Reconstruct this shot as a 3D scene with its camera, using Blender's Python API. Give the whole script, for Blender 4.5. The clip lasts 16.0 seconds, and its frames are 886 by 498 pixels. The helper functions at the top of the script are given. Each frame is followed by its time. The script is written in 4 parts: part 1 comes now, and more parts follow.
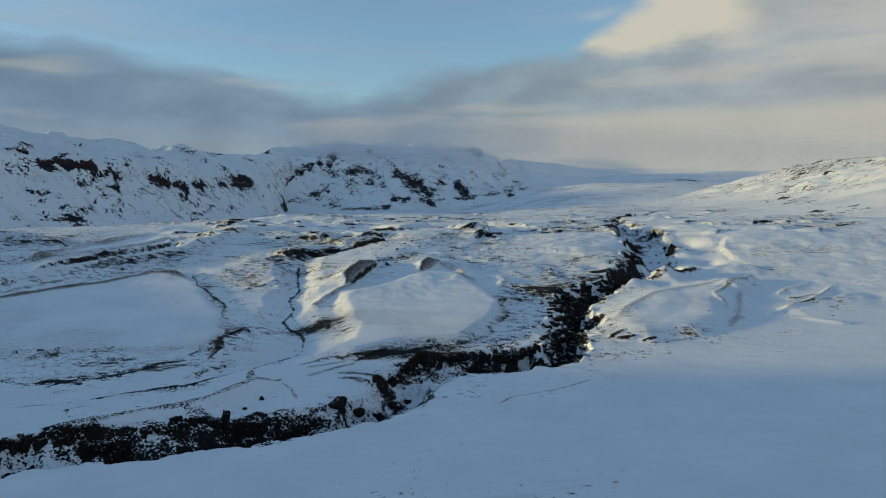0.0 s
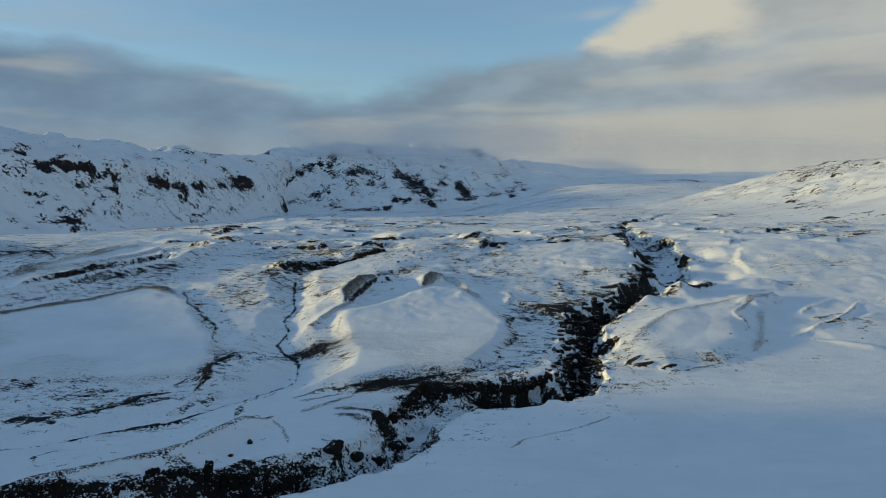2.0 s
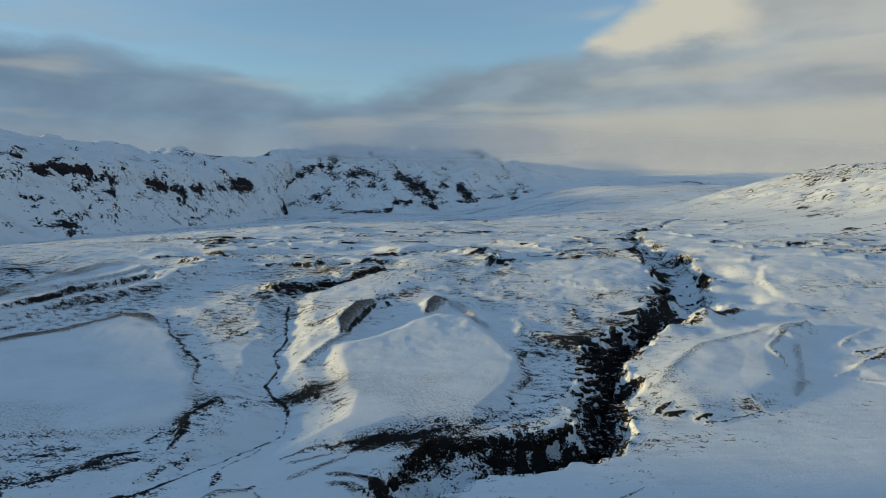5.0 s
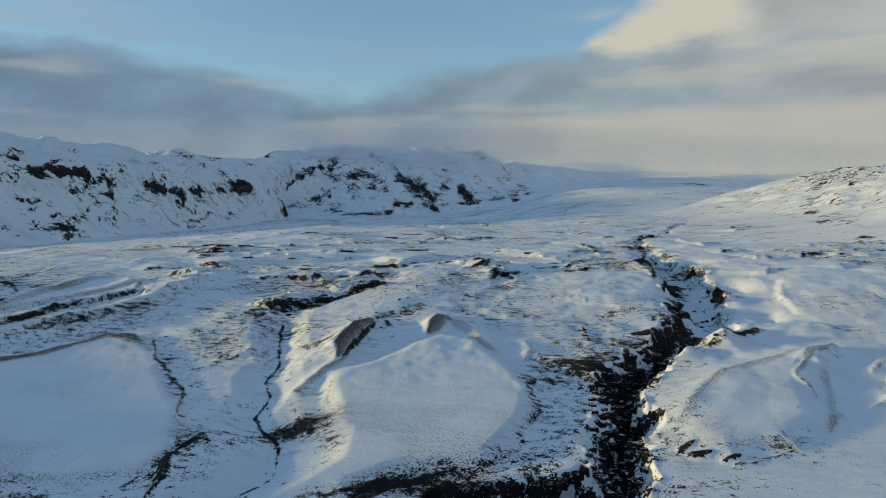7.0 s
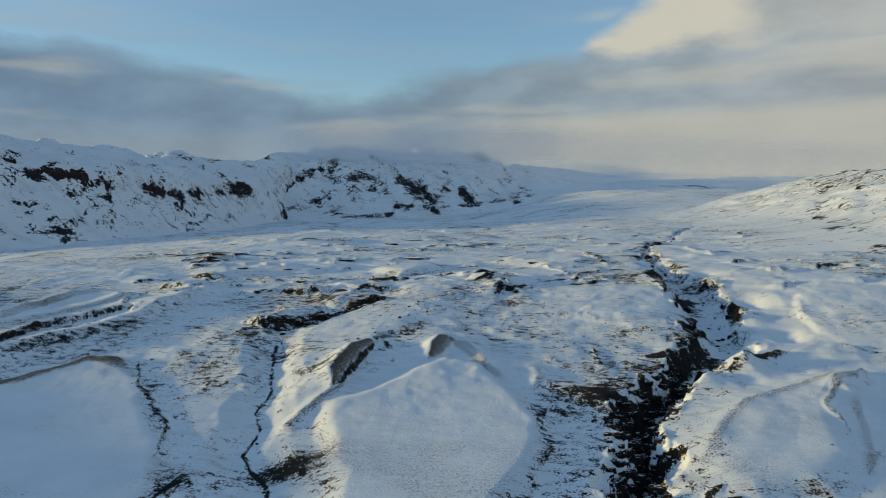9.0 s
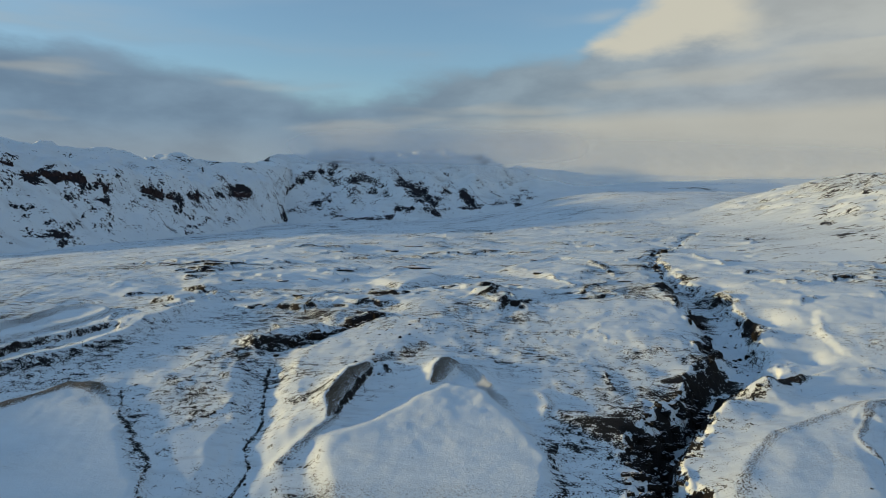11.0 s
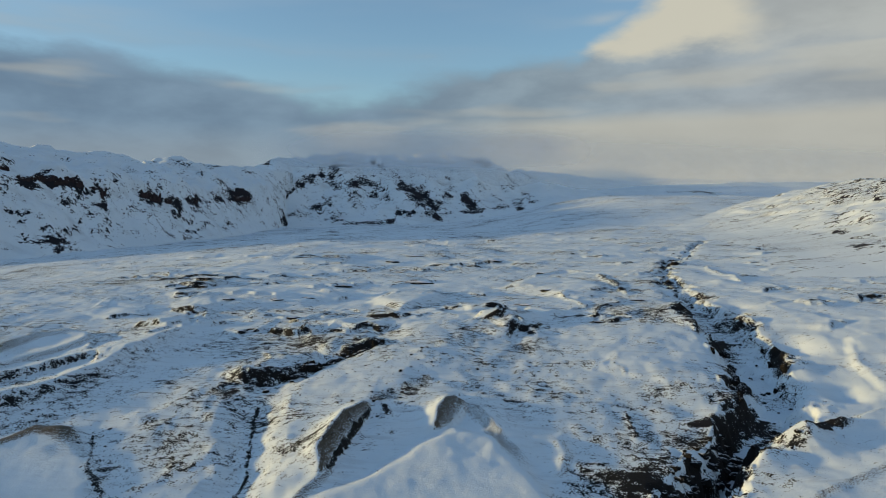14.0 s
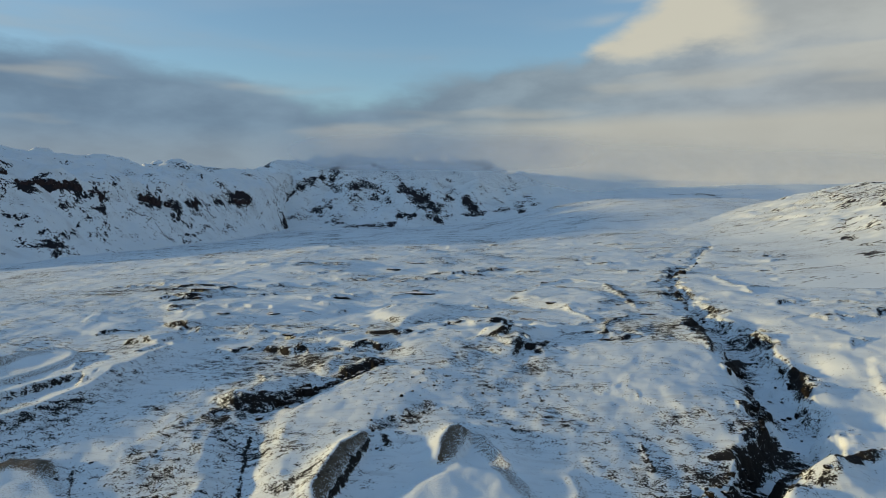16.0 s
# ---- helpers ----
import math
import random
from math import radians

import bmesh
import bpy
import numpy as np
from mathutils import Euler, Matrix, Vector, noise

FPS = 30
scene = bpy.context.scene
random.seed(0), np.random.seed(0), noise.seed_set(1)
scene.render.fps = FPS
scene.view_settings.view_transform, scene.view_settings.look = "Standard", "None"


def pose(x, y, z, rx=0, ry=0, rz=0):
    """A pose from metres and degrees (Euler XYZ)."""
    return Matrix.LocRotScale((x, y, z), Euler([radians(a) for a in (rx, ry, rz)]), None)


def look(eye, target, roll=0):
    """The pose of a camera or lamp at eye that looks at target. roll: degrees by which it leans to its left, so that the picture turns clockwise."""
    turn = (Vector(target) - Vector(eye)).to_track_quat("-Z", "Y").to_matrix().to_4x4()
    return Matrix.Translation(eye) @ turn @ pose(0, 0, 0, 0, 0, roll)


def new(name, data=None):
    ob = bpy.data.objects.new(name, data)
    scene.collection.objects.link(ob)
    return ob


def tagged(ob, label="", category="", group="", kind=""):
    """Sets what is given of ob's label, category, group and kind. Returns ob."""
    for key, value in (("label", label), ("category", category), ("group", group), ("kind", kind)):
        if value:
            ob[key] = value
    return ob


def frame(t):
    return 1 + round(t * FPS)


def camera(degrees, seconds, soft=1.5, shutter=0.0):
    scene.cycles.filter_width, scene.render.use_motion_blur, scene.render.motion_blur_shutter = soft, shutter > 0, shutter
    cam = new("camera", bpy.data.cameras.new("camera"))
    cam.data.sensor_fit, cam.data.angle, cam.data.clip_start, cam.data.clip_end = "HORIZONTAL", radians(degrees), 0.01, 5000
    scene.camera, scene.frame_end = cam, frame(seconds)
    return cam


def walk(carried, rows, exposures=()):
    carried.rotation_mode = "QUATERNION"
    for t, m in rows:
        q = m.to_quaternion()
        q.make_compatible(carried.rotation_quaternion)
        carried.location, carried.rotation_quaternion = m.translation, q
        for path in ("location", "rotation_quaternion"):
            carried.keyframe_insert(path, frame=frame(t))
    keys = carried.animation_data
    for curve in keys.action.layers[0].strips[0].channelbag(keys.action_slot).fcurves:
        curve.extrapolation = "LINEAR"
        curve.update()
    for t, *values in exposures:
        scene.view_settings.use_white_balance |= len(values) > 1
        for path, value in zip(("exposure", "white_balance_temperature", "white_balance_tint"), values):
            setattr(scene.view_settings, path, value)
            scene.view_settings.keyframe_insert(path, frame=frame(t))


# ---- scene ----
cam = camera(68, 16.0, soft=0.9)
PATH = [
    (0, pose(0.00, 0.00, 47.00, 85.400, 0.000, 0.000)),
    (2, pose(-1.27, 16.69, 53.01, 85.345, 0.003, 0.077)),
    (4, pose(-2.43, 33.57, 58.77, 85.334, -0.006, 0.141)),
    (6, pose(-3.50, 50.50, 64.34, 85.363, -0.022, 0.195)),
    (8, pose(-4.51, 67.30, 69.77, 85.423, -0.043, 0.245)),
    (10, pose(-5.49, 83.82, 75.11, 85.507, -0.064, 0.296)),
    (12, pose(-6.47, 99.88, 80.41, 85.609, -0.081, 0.351)),
    (14, pose(-7.48, 115.33, 85.72, 85.722, -0.091, 0.415)),
    (16, pose(-8.54, 130.01, 91.09, 85.839, -0.089, 0.493)),
]
walk(cam, PATH)
SKY_GAIN = 0.275

# ---- world and sun ----
SUN_UP, SUN_FROM = 6.0, 266.0        # degrees above the horizon; compass bearing, 0 is +y, 90 is +x


def ramp(nt, stops, smooth=False):
    n = nt.nodes.new("ShaderNodeValToRGB")
    n.color_ramp.interpolation = "B_SPLINE" if smooth else "LINEAR"
    el = n.color_ramp.elements
    while len(el) < len(stops):
        el.new(0.5)
    for e, (p, c) in zip(el, stops):
        e.position = p
        e.color = (c, c, c, 1) if isinstance(c, (int, float)) else (*c, 1)
    return n


def calc(nt, op, a, b=None, c=None, clamp=False):
    n = nt.nodes.new("ShaderNodeMath")
    n.operation, n.use_clamp = op, clamp
    for i, v in enumerate((a, b, c)):
        if v is None:
            continue
        if isinstance(v, (int, float)):
            n.inputs[i].default_value = v
        else:
            nt.links.new(v, n.inputs[i])
    return n.outputs[0]


def remap(nt, v, a, b, c=0.0, d=1.0, smooth=True):
    n = nt.nodes.new("ShaderNodeMapRange")
    n.interpolation_type = "SMOOTHSTEP" if smooth else "LINEAR"
    nt.links.new(v, n.inputs[0])
    for i, q in zip((1, 2, 3, 4), (a, b, c, d)):
        n.inputs[i].default_value = q
    return n.outputs[0]


def blend(nt, f, a, b, mode="MIX"):
    n = nt.nodes.new("ShaderNodeMix")
    n.data_type, n.blend_type = "RGBA", mode
    for i, v in ((0, f), (6, a), (7, b)):
        if isinstance(v, (int, float)):
            n.inputs[i].default_value = v
        elif isinstance(v, tuple):
            n.inputs[i].default_value = (*v, 1)
        else:
            nt.links.new(v, n.inputs[i])
    return n.outputs[2]


def fractal(nt, vec, scale, detail=4.0, rough=0.55, stretch=None, shift=(0, 0, 0)):
    m = nt.nodes.new("ShaderNodeMapping")
    m.inputs["Scale"].default_value = stretch or (1, 1, 1)
    m.inputs["Location"].default_value = shift
    nt.links.new(vec, m.inputs["Vector"])
    n = nt.nodes.new("ShaderNodeTexNoise")
    n.inputs["Scale"].default_value, n.inputs["Detail"].default_value, n.inputs["Roughness"].default_value = scale, detail, rough
    nt.links.new(m.outputs[0], n.inputs["Vector"])
    return n.outputs[0]


world = bpy.data.worlds.new("evening_sky")
scene.world = world
world.use_nodes = True
wt = world.node_tree
wt.nodes.clear()
sky = wt.nodes.new("ShaderNodeTexSky")
sky.sky_type, sky.sun_disc = "NISHITA", False
sky.sun_elevation, sky.sun_rotation = radians(SUN_UP), radians(SUN_FROM)
sky.altitude, sky.air_density, sky.dust_density, sky.ozone_density = 300, 1.0, 0.6, 2.0
way = wt.nodes.new("ShaderNodeTexCoord").outputs["Generated"]
xyz = wt.nodes.new("ShaderNodeSeparateXYZ")
wt.links.new(way, xyz.inputs[0])
wx, wy, wz = xyz.outputs
az = calc(wt, "ARCTAN2", wx, wy)
flat = calc(wt, "SQRT", calc(wt, "ADD", calc(wt, "MULTIPLY", wx, wx), calc(wt, "MULTIPLY", wy, wy)))
up = calc(wt, "DIVIDE", wz, calc(wt, "MAXIMUM", flat, 0.02))
# cloud coordinates: bearing and height, stretched sideways
cv = wt.nodes.new("ShaderNodeCombineXYZ")
wt.links.new(az, cv.inputs[0])
wt.links.new(calc(wt, "MULTIPLY", up, 2.1), cv.inputs[1])
big = fractal(wt, cv.outputs[0], 3.2, 5, 0.5, (1, 1, 1), (3.1, 0.7, 0))
fine = fractal(wt, cv.outputs[0], 6.5, 5, 0.55, (1, 1.1, 1), (7.3, 1.9, 0))
wisp = fractal(wt, cv.outputs[0], 3.0, 3, 0.45, (1, 2.6, 1), (1.3, 5.2, 0))
t01 = remap(wt, az, -0.62, 0.62, 0, 1, False)
# top edge of the grey cloud bank over the bearing
edge = ramp(wt, ((0.0, 0.212), (0.124, 0.194), (0.244, 0.177), (0.347, 0.156), (0.40, 0.156), (0.442, 0.174), (0.511, 0.197), (0.58, 0.214), (0.655, 0.216), (0.70, 0.255), (0.74, 0.295), (0.80, 0.36), (1.0, 0.50)))
wt.links.new(t01, edge.inputs[0])
wob = calc(wt, "ADD", calc(wt, "MULTIPLY", calc(wt, "SUBTRACT", big, 0.5), 0.03), calc(wt, "MULTIPLY", calc(wt, "SUBTRACT", fine, 0.5), 0.09))
over = calc(wt, "ADD", calc(wt, "SUBTRACT", edge.outputs[0], up), wob)
cover = remap(wt, over, -0.010, 0.030)
tuft = calc(wt, "MULTIPLY", remap(wt, over, -0.075, -0.005), calc(wt, "MULTIPLY", remap(wt, wisp, 0.52, 0.70), 0.45))
cover = calc(wt, "MAXIMUM", cover, tuft)
# colours: blue-grey bank turning greyer to the right, cream light high on the right and low down
tone = ramp(wt, ((0.0, (0.160, 0.243, 0.340)), (0.40, (0.182, 0.266, 0.352)), (0.60, (0.235, 0.308, 0.368)), (0.85, (0.305, 0.352, 0.388)), (1.0, (0.34, 0.372, 0.385))))
wt.links.new(t01, tone.inputs[0])
bank = blend(wt, 1.0, tone.outputs[0], blend(wt, remap(wt, fine, 0.32, 0.68), (0.86, 0.87, 0.88), (1.14, 1.13, 1.10)), "MULTIPLY")
creamy = blend(wt, remap(wt, up, 0.06, 0.22), (0.445, 0.440, 0.385), (0.565, 0.545, 0.450))
low = calc(wt, "MULTIPLY", remap(wt, calc(wt, "ADD", up, calc(wt, "MULTIPLY", calc(wt, "SUBTRACT", wisp, 0.5), 0.025)), 0.135, 0.105), remap(wt, az, -0.12, 0.22))
high = calc(wt, "MULTIPLY", remap(wt, calc(wt, "ADD", up, calc(wt, "MULTIPLY", calc(wt, "SUBTRACT", fine, 0.5), 0.10)), 0.200, 0.235), remap(wt, az, 0.10, 0.22))
high = calc(wt, "MULTIPLY", high, remap(wt, calc(wt, "ADD", az, calc(wt, "MULTIPLY", calc(wt, "SUBTRACT", big, 0.5), 0.5)), 0.52, 0.40, 0.25, 1.0))
streak = calc(wt, "MULTIPLY", remap(wt, wisp, 0.54, 0.68), 0.40)
pale = calc(wt, "MULTIPLY", remap(wt, up, 0.115, 0.06), 0.22)
glow = calc(wt, "MAXIMUM", calc(wt, "MULTIPLY", high, 0.95), calc(wt, "MAXIMUM", calc(wt, "MULTIPLY", low, 0.78), calc(wt, "MAXIMUM", streak, pale)))
cloud = blend(wt, glow, bank, creamy)
veil = calc(wt, "MULTIPLY", remap(wt, wisp, 0.40, 0.75, 0.5, 1.0), 0.26)
clear = blend(wt, 1.0, sky.outputs[0], (SKY_GAIN * 0.665, SKY_GAIN * 0.785, SKY_GAIN * 0.865), "MULTIPLY")
clear = blend(wt, veil, clear, (0.38, 0.44, 0.5))
whole = blend(wt, cover, clear, cloud)
bg = wt.nodes.new("ShaderNodeBackground")
wt.links.new(whole, bg.inputs[0])
bg.inputs[1].default_value = 1.04
wt.links.new(bg.outputs[0], wt.nodes.new("ShaderNodeOutputWorld").inputs[0])

sun = bpy.data.lights.new("sun", "SUN")
sun.energy, sun.angle, sun.color = 3.9, radians(2.4), (1.0, 0.72, 0.27)
a, e = radians(SUN_FROM), radians(SUN_UP)
new("sun", sun).matrix_world = look((math.sin(a) * math.cos(e) * 900, math.cos(a) * math.cos(e) * 900, math.sin(e) * 900), (0, 0, 0))

# ---- materials ----
def material(name):
    m = bpy.data.materials.new(name)
    m.use_nodes = True
    nt = m.node_tree
    return m, nt, nt.nodes["Principled BSDF"], nt.nodes.new("ShaderNodeTexCoord").outputs["Object"]


def attr(nt, name):
    n = nt.nodes.new("ShaderNodeAttribute")
    n.attribute_name = name
    return n.outputs["Fac"]


def bump(nt, b, height, strength, dist):
    n = nt.nodes.new("ShaderNodeBump")
    n.inputs["Strength"].default_value, n.inputs["Distance"].default_value = strength, dist
    nt.links.new(height, n.inputs["Height"])
    nt.links.new(n.outputs[0], b.inputs["Normal"])


def snow_ground(name, speck, coarse, rock_a=(0.005, 0.005, 0.006), rock_b=(0.018, 0.015, 0.013), ripple=0.45, stain=(0.018, 0.015, 0.013)):
    """Wind-packed snow through which rock and dead turf show where the 'rock' and 'turf' values of the mesh allow it."""
    m, nt, b, co = material(name)
    n1 = fractal(nt, co, speck, 7, 0.62, (0.9, 1.15, 1.15))
    n2 = fractal(nt, co, coarse, 4, 0.55, None, (11, 5, 0))
    n3 = fractal(nt, co, speck * 7, 4, 0.65, (0.95, 1.1, 1.1), (2, 9, 0))
    n4 = fractal(nt, co, speck * 0.22, 3, 0.55, (0.85, 1.2, 1.1), (6, 3, 0))
    n5 = fractal(nt, co, speck * 0.11, 5, 0.6, (0.4, 1.7, 1.2), (1, 8, 0))
    r = calc(nt, "ADD", attr(nt, "rock"), calc(nt, "MULTIPLY", calc(nt, "SUBTRACT", n1, 0.5), 3.4))
    r = calc(nt, "ADD", r, calc(nt, "MULTIPLY", calc(nt, "SUBTRACT", n2, 0.5), 1.6))
    r = calc(nt, "ADD", r, calc(nt, "MULTIPLY", calc(nt, "SUBTRACT", n4, 0.5), 2.4))
    r = calc(nt, "ADD", r, calc(nt, "MULTIPLY", calc(nt, "SUBTRACT", n3, 0.5), 1.3))
    bare = remap(nt, r, 0.590, 0.622)
    tf = calc(nt, "ADD", calc(nt, "MULTIPLY", attr(nt, "turf"), 1.15), calc(nt, "MULTIPLY", calc(nt, "SUBTRACT", n3, 0.5), 1.2))
    tf = calc(nt, "ADD", tf, calc(nt, "MULTIPLY", calc(nt, "SUBTRACT", n1, 0.5), 2.2))
    tf = calc(nt, "ADD", tf, calc(nt, "MULTIPLY", calc(nt, "SUBTRACT", fractal(nt, co, 2.4, 3, 0.6), 0.5), 3.4))
    thin = calc(nt, "MULTIPLY", remap(nt, tf, 0.46, 0.64), remap(nt, attr(nt, "turf"), 0.04, 0.35, 0.0, 0.97))
    snow = blend(nt, remap(nt, n2, 0.3, 0.7), (0.735, 0.815, 0.860), (0.800, 0.875, 0.915))
    snow = blend(nt, calc(nt, "MULTIPLY", remap(nt, n3, 0.54, 0.68), 0.26), snow, (0.55, 0.56, 0.57))
    snow = blend(nt, calc(nt, "MULTIPLY", remap(nt, n5, 0.50, 0.66), remap(nt, attr(nt, "rock"), -0.25, 0.15, 0.05, 0.34)), snow, (0.44, 0.46, 0.47))
    turf = blend(nt, remap(nt, n3, 0.35, 0.65), (0.022, 0.014, 0.006), (0.125, 0.078, 0.028))
    rock = blend(nt, remap(nt, n3, 0.3, 0.7), rock_a, rock_b)
    rock = blend(nt, remap(nt, n2, 0.48, 0.62, 0, 0.28), rock, stain)
    col = blend(nt, bare, blend(nt, thin, snow, turf), rock)
    nt.links.new(col, b.inputs["Base Color"])
    nt.links.new(remap(nt, bare, 0, 1, 0.62, 0.9), b.inputs["Roughness"])
    b.inputs["Specular IOR Level"].default_value = 0.25
    drift = fractal(nt, co, 0.16, 5, 0.55, (1, 2.2, 1), (4, 4, 0))
    hgt = calc(nt, "ADD", calc(nt, "ADD", calc(nt, "MULTIPLY", drift, 0.30), calc(nt, "MULTIPLY", fractal(nt, co, coarse * 12, 3, 0.5, (1.5, 0.8, 1), (8, 1, 0)), 0.10)), calc(nt, "ADD", calc(nt, "MULTIPLY", n1, 0.35), calc(nt, "MULTIPLY", bare, calc(nt, "MULTIPLY", n1, 1.2))))
    bump(nt, b, hgt, ripple, 1.0)
    return m


def rock_material(name, dark, light, cap):
    """Basalt: dark, rough, with snow lying on what faces up."""
    m, nt, b, co = material(name)
    n1 = fractal(nt, co, 0.9, 6, 0.65)
    n2 = fractal(nt, co, 3.5, 4, 0.6, (1, 1, 0.3))
    rnd = nt.nodes.new("ShaderNodeObjectInfo").outputs["Random"]
    col = blend(nt, remap(nt, n1, 0.3, 0.7), dark, light)
    col = blend(nt, calc(nt, "MULTIPLY", rnd, 0.4), col, (0.02, 0.016, 0.013))
    geo = nt.nodes.new("ShaderNodeNewGeometry")
    s = nt.nodes.new("ShaderNodeSeparateXYZ")
    nt.links.new(geo.outputs["Normal"], s.inputs[0])
    lie = remap(nt, calc(nt, "ADD", s.outputs[2], calc(nt, "MULTIPLY", calc(nt, "SUBTRACT", n1, 0.5), 0.7)), cap, cap + 0.12)
    nt.links.new(blend(nt, lie, col, (0.80, 0.82, 0.85)), b.inputs["Base Color"])
    b.inputs["Roughness"].default_value = 0.9
    b.inputs["Specular IOR Level"].default_value = 0.2
    bump(nt, b, calc(nt, "ADD", n1, n2), 0.6, 0.4)
    return m


M_GROUND = snow_ground("wind_packed_snow", 1.6, 0.055)
# basalt tinted blue here: distance haze put into the rock colour
M_HILL = snow_ground("snowy_mountain_side", 0.15, 0.010, (0.008, 0.009, 0.013), (0.022, 0.021, 0.026), 0.5, (0.034, 0.025, 0.028))
M_BASALT = rock_material("black_basalt", (0.005, 0.005, 0.005), (0.014, 0.013, 0.012), 0.86)
M_CRAG = rock_material("red_brown_crag", (0.020, 0.014, 0.016), (0.060, 0.040, 0.040), 0.72)

# ---- the lie of the land ----
def lattice(ix, iy, seed):
    h = (ix * 374761393 + iy * 668265263 + seed * 1274126177) & 0x7FFFFFFF
    h = ((h ^ (h >> 13)) * 1274126177) & 0x7FFFFFFF
    return ((h ^ (h >> 16)) & 0xFFFF) / 65535.0


def value_noise(x, y, seed):
    fx, fy = np.floor(x), np.floor(y)
    ix, iy = fx.astype(np.int64), fy.astype(np.int64)
    u, v = x - fx, y - fy
    u, v = u * u * u * (u * (u * 6 - 15) + 10), v * v * v * (v * (v * 6 - 15) + 10)
    a, b = lattice(ix, iy, seed), lattice(ix + 1, iy, seed)
    c, d = lattice(ix, iy + 1, seed), lattice(ix + 1, iy + 1, seed)
    return (a + (b - a) * u) * (1 - v) + (c + (d - c) * u) * v


def fbm(x, y, size, octaves, seed, gain=0.5):
    """Fractal noise from -1 to 1, its largest swells about size metres."""
    s, amp, tot = np.zeros_like(x), 1.0, 0.0
    for k in range(octaves):
        f = 2.03 ** k / size
        ca, sa = math.cos(k * 1.1), math.sin(k * 1.1)
        s += amp * (2 * value_noise((x * ca - y * sa) * f + 17.3 * k, (x * sa + y * ca) * f - 9.1 * k, seed + k) - 1)
        tot += amp
        amp *= gain
    return s / tot * 1.5


def step(a, b, v):
    t = np.clip((v - a) / (b - a), 0, 1)
    return t * t * (3 - 2 * t)


def along(x, y, pts):
    """Distance from a line, side (left positive) and how far along it, 0 to 1."""
    p = np.array(pts, float)
    seg = np.hypot(*(p[1:] - p[:-1]).T)
    run = np.concatenate([[0], np.cumsum(seg)])
    best, side, at = np.full(x.shape, 1e9), np.zeros_like(x), np.zeros_like(x)
    for i in range(len(seg)):
        dx, dy = (p[i + 1] - p[i]) / seg[i]
        rx, ry = x - p[i, 0], y - p[i, 1]
        t = np.clip(rx * dx + ry * dy, 0, seg[i])
        d = np.hypot(rx - t * dx, ry - t * dy)
        near = d < best
        best = np.where(near, d, best)
        side = np.where(near, np.sign(dx * ry - dy * rx), side)
        at = np.where(near, (run[i] + t) / run[-1], at)
    return best, side, at


def inside(x, y, pts):
    """Signed distance from a closed outline, positive within."""
    d, _, _ = along(x, y, list(pts) + [pts[0]])
    within = np.zeros(x.shape, bool)
    for (ax, ay), (bx, by) in zip(pts, list(pts[1:]) + [pts[0]]):
        if ay != by:
            within ^= ((ay > y) != (by > y)) & (x < (bx - ax) * (y - ay) / (by - ay) + ax)
    return np.where(within, d, -d)


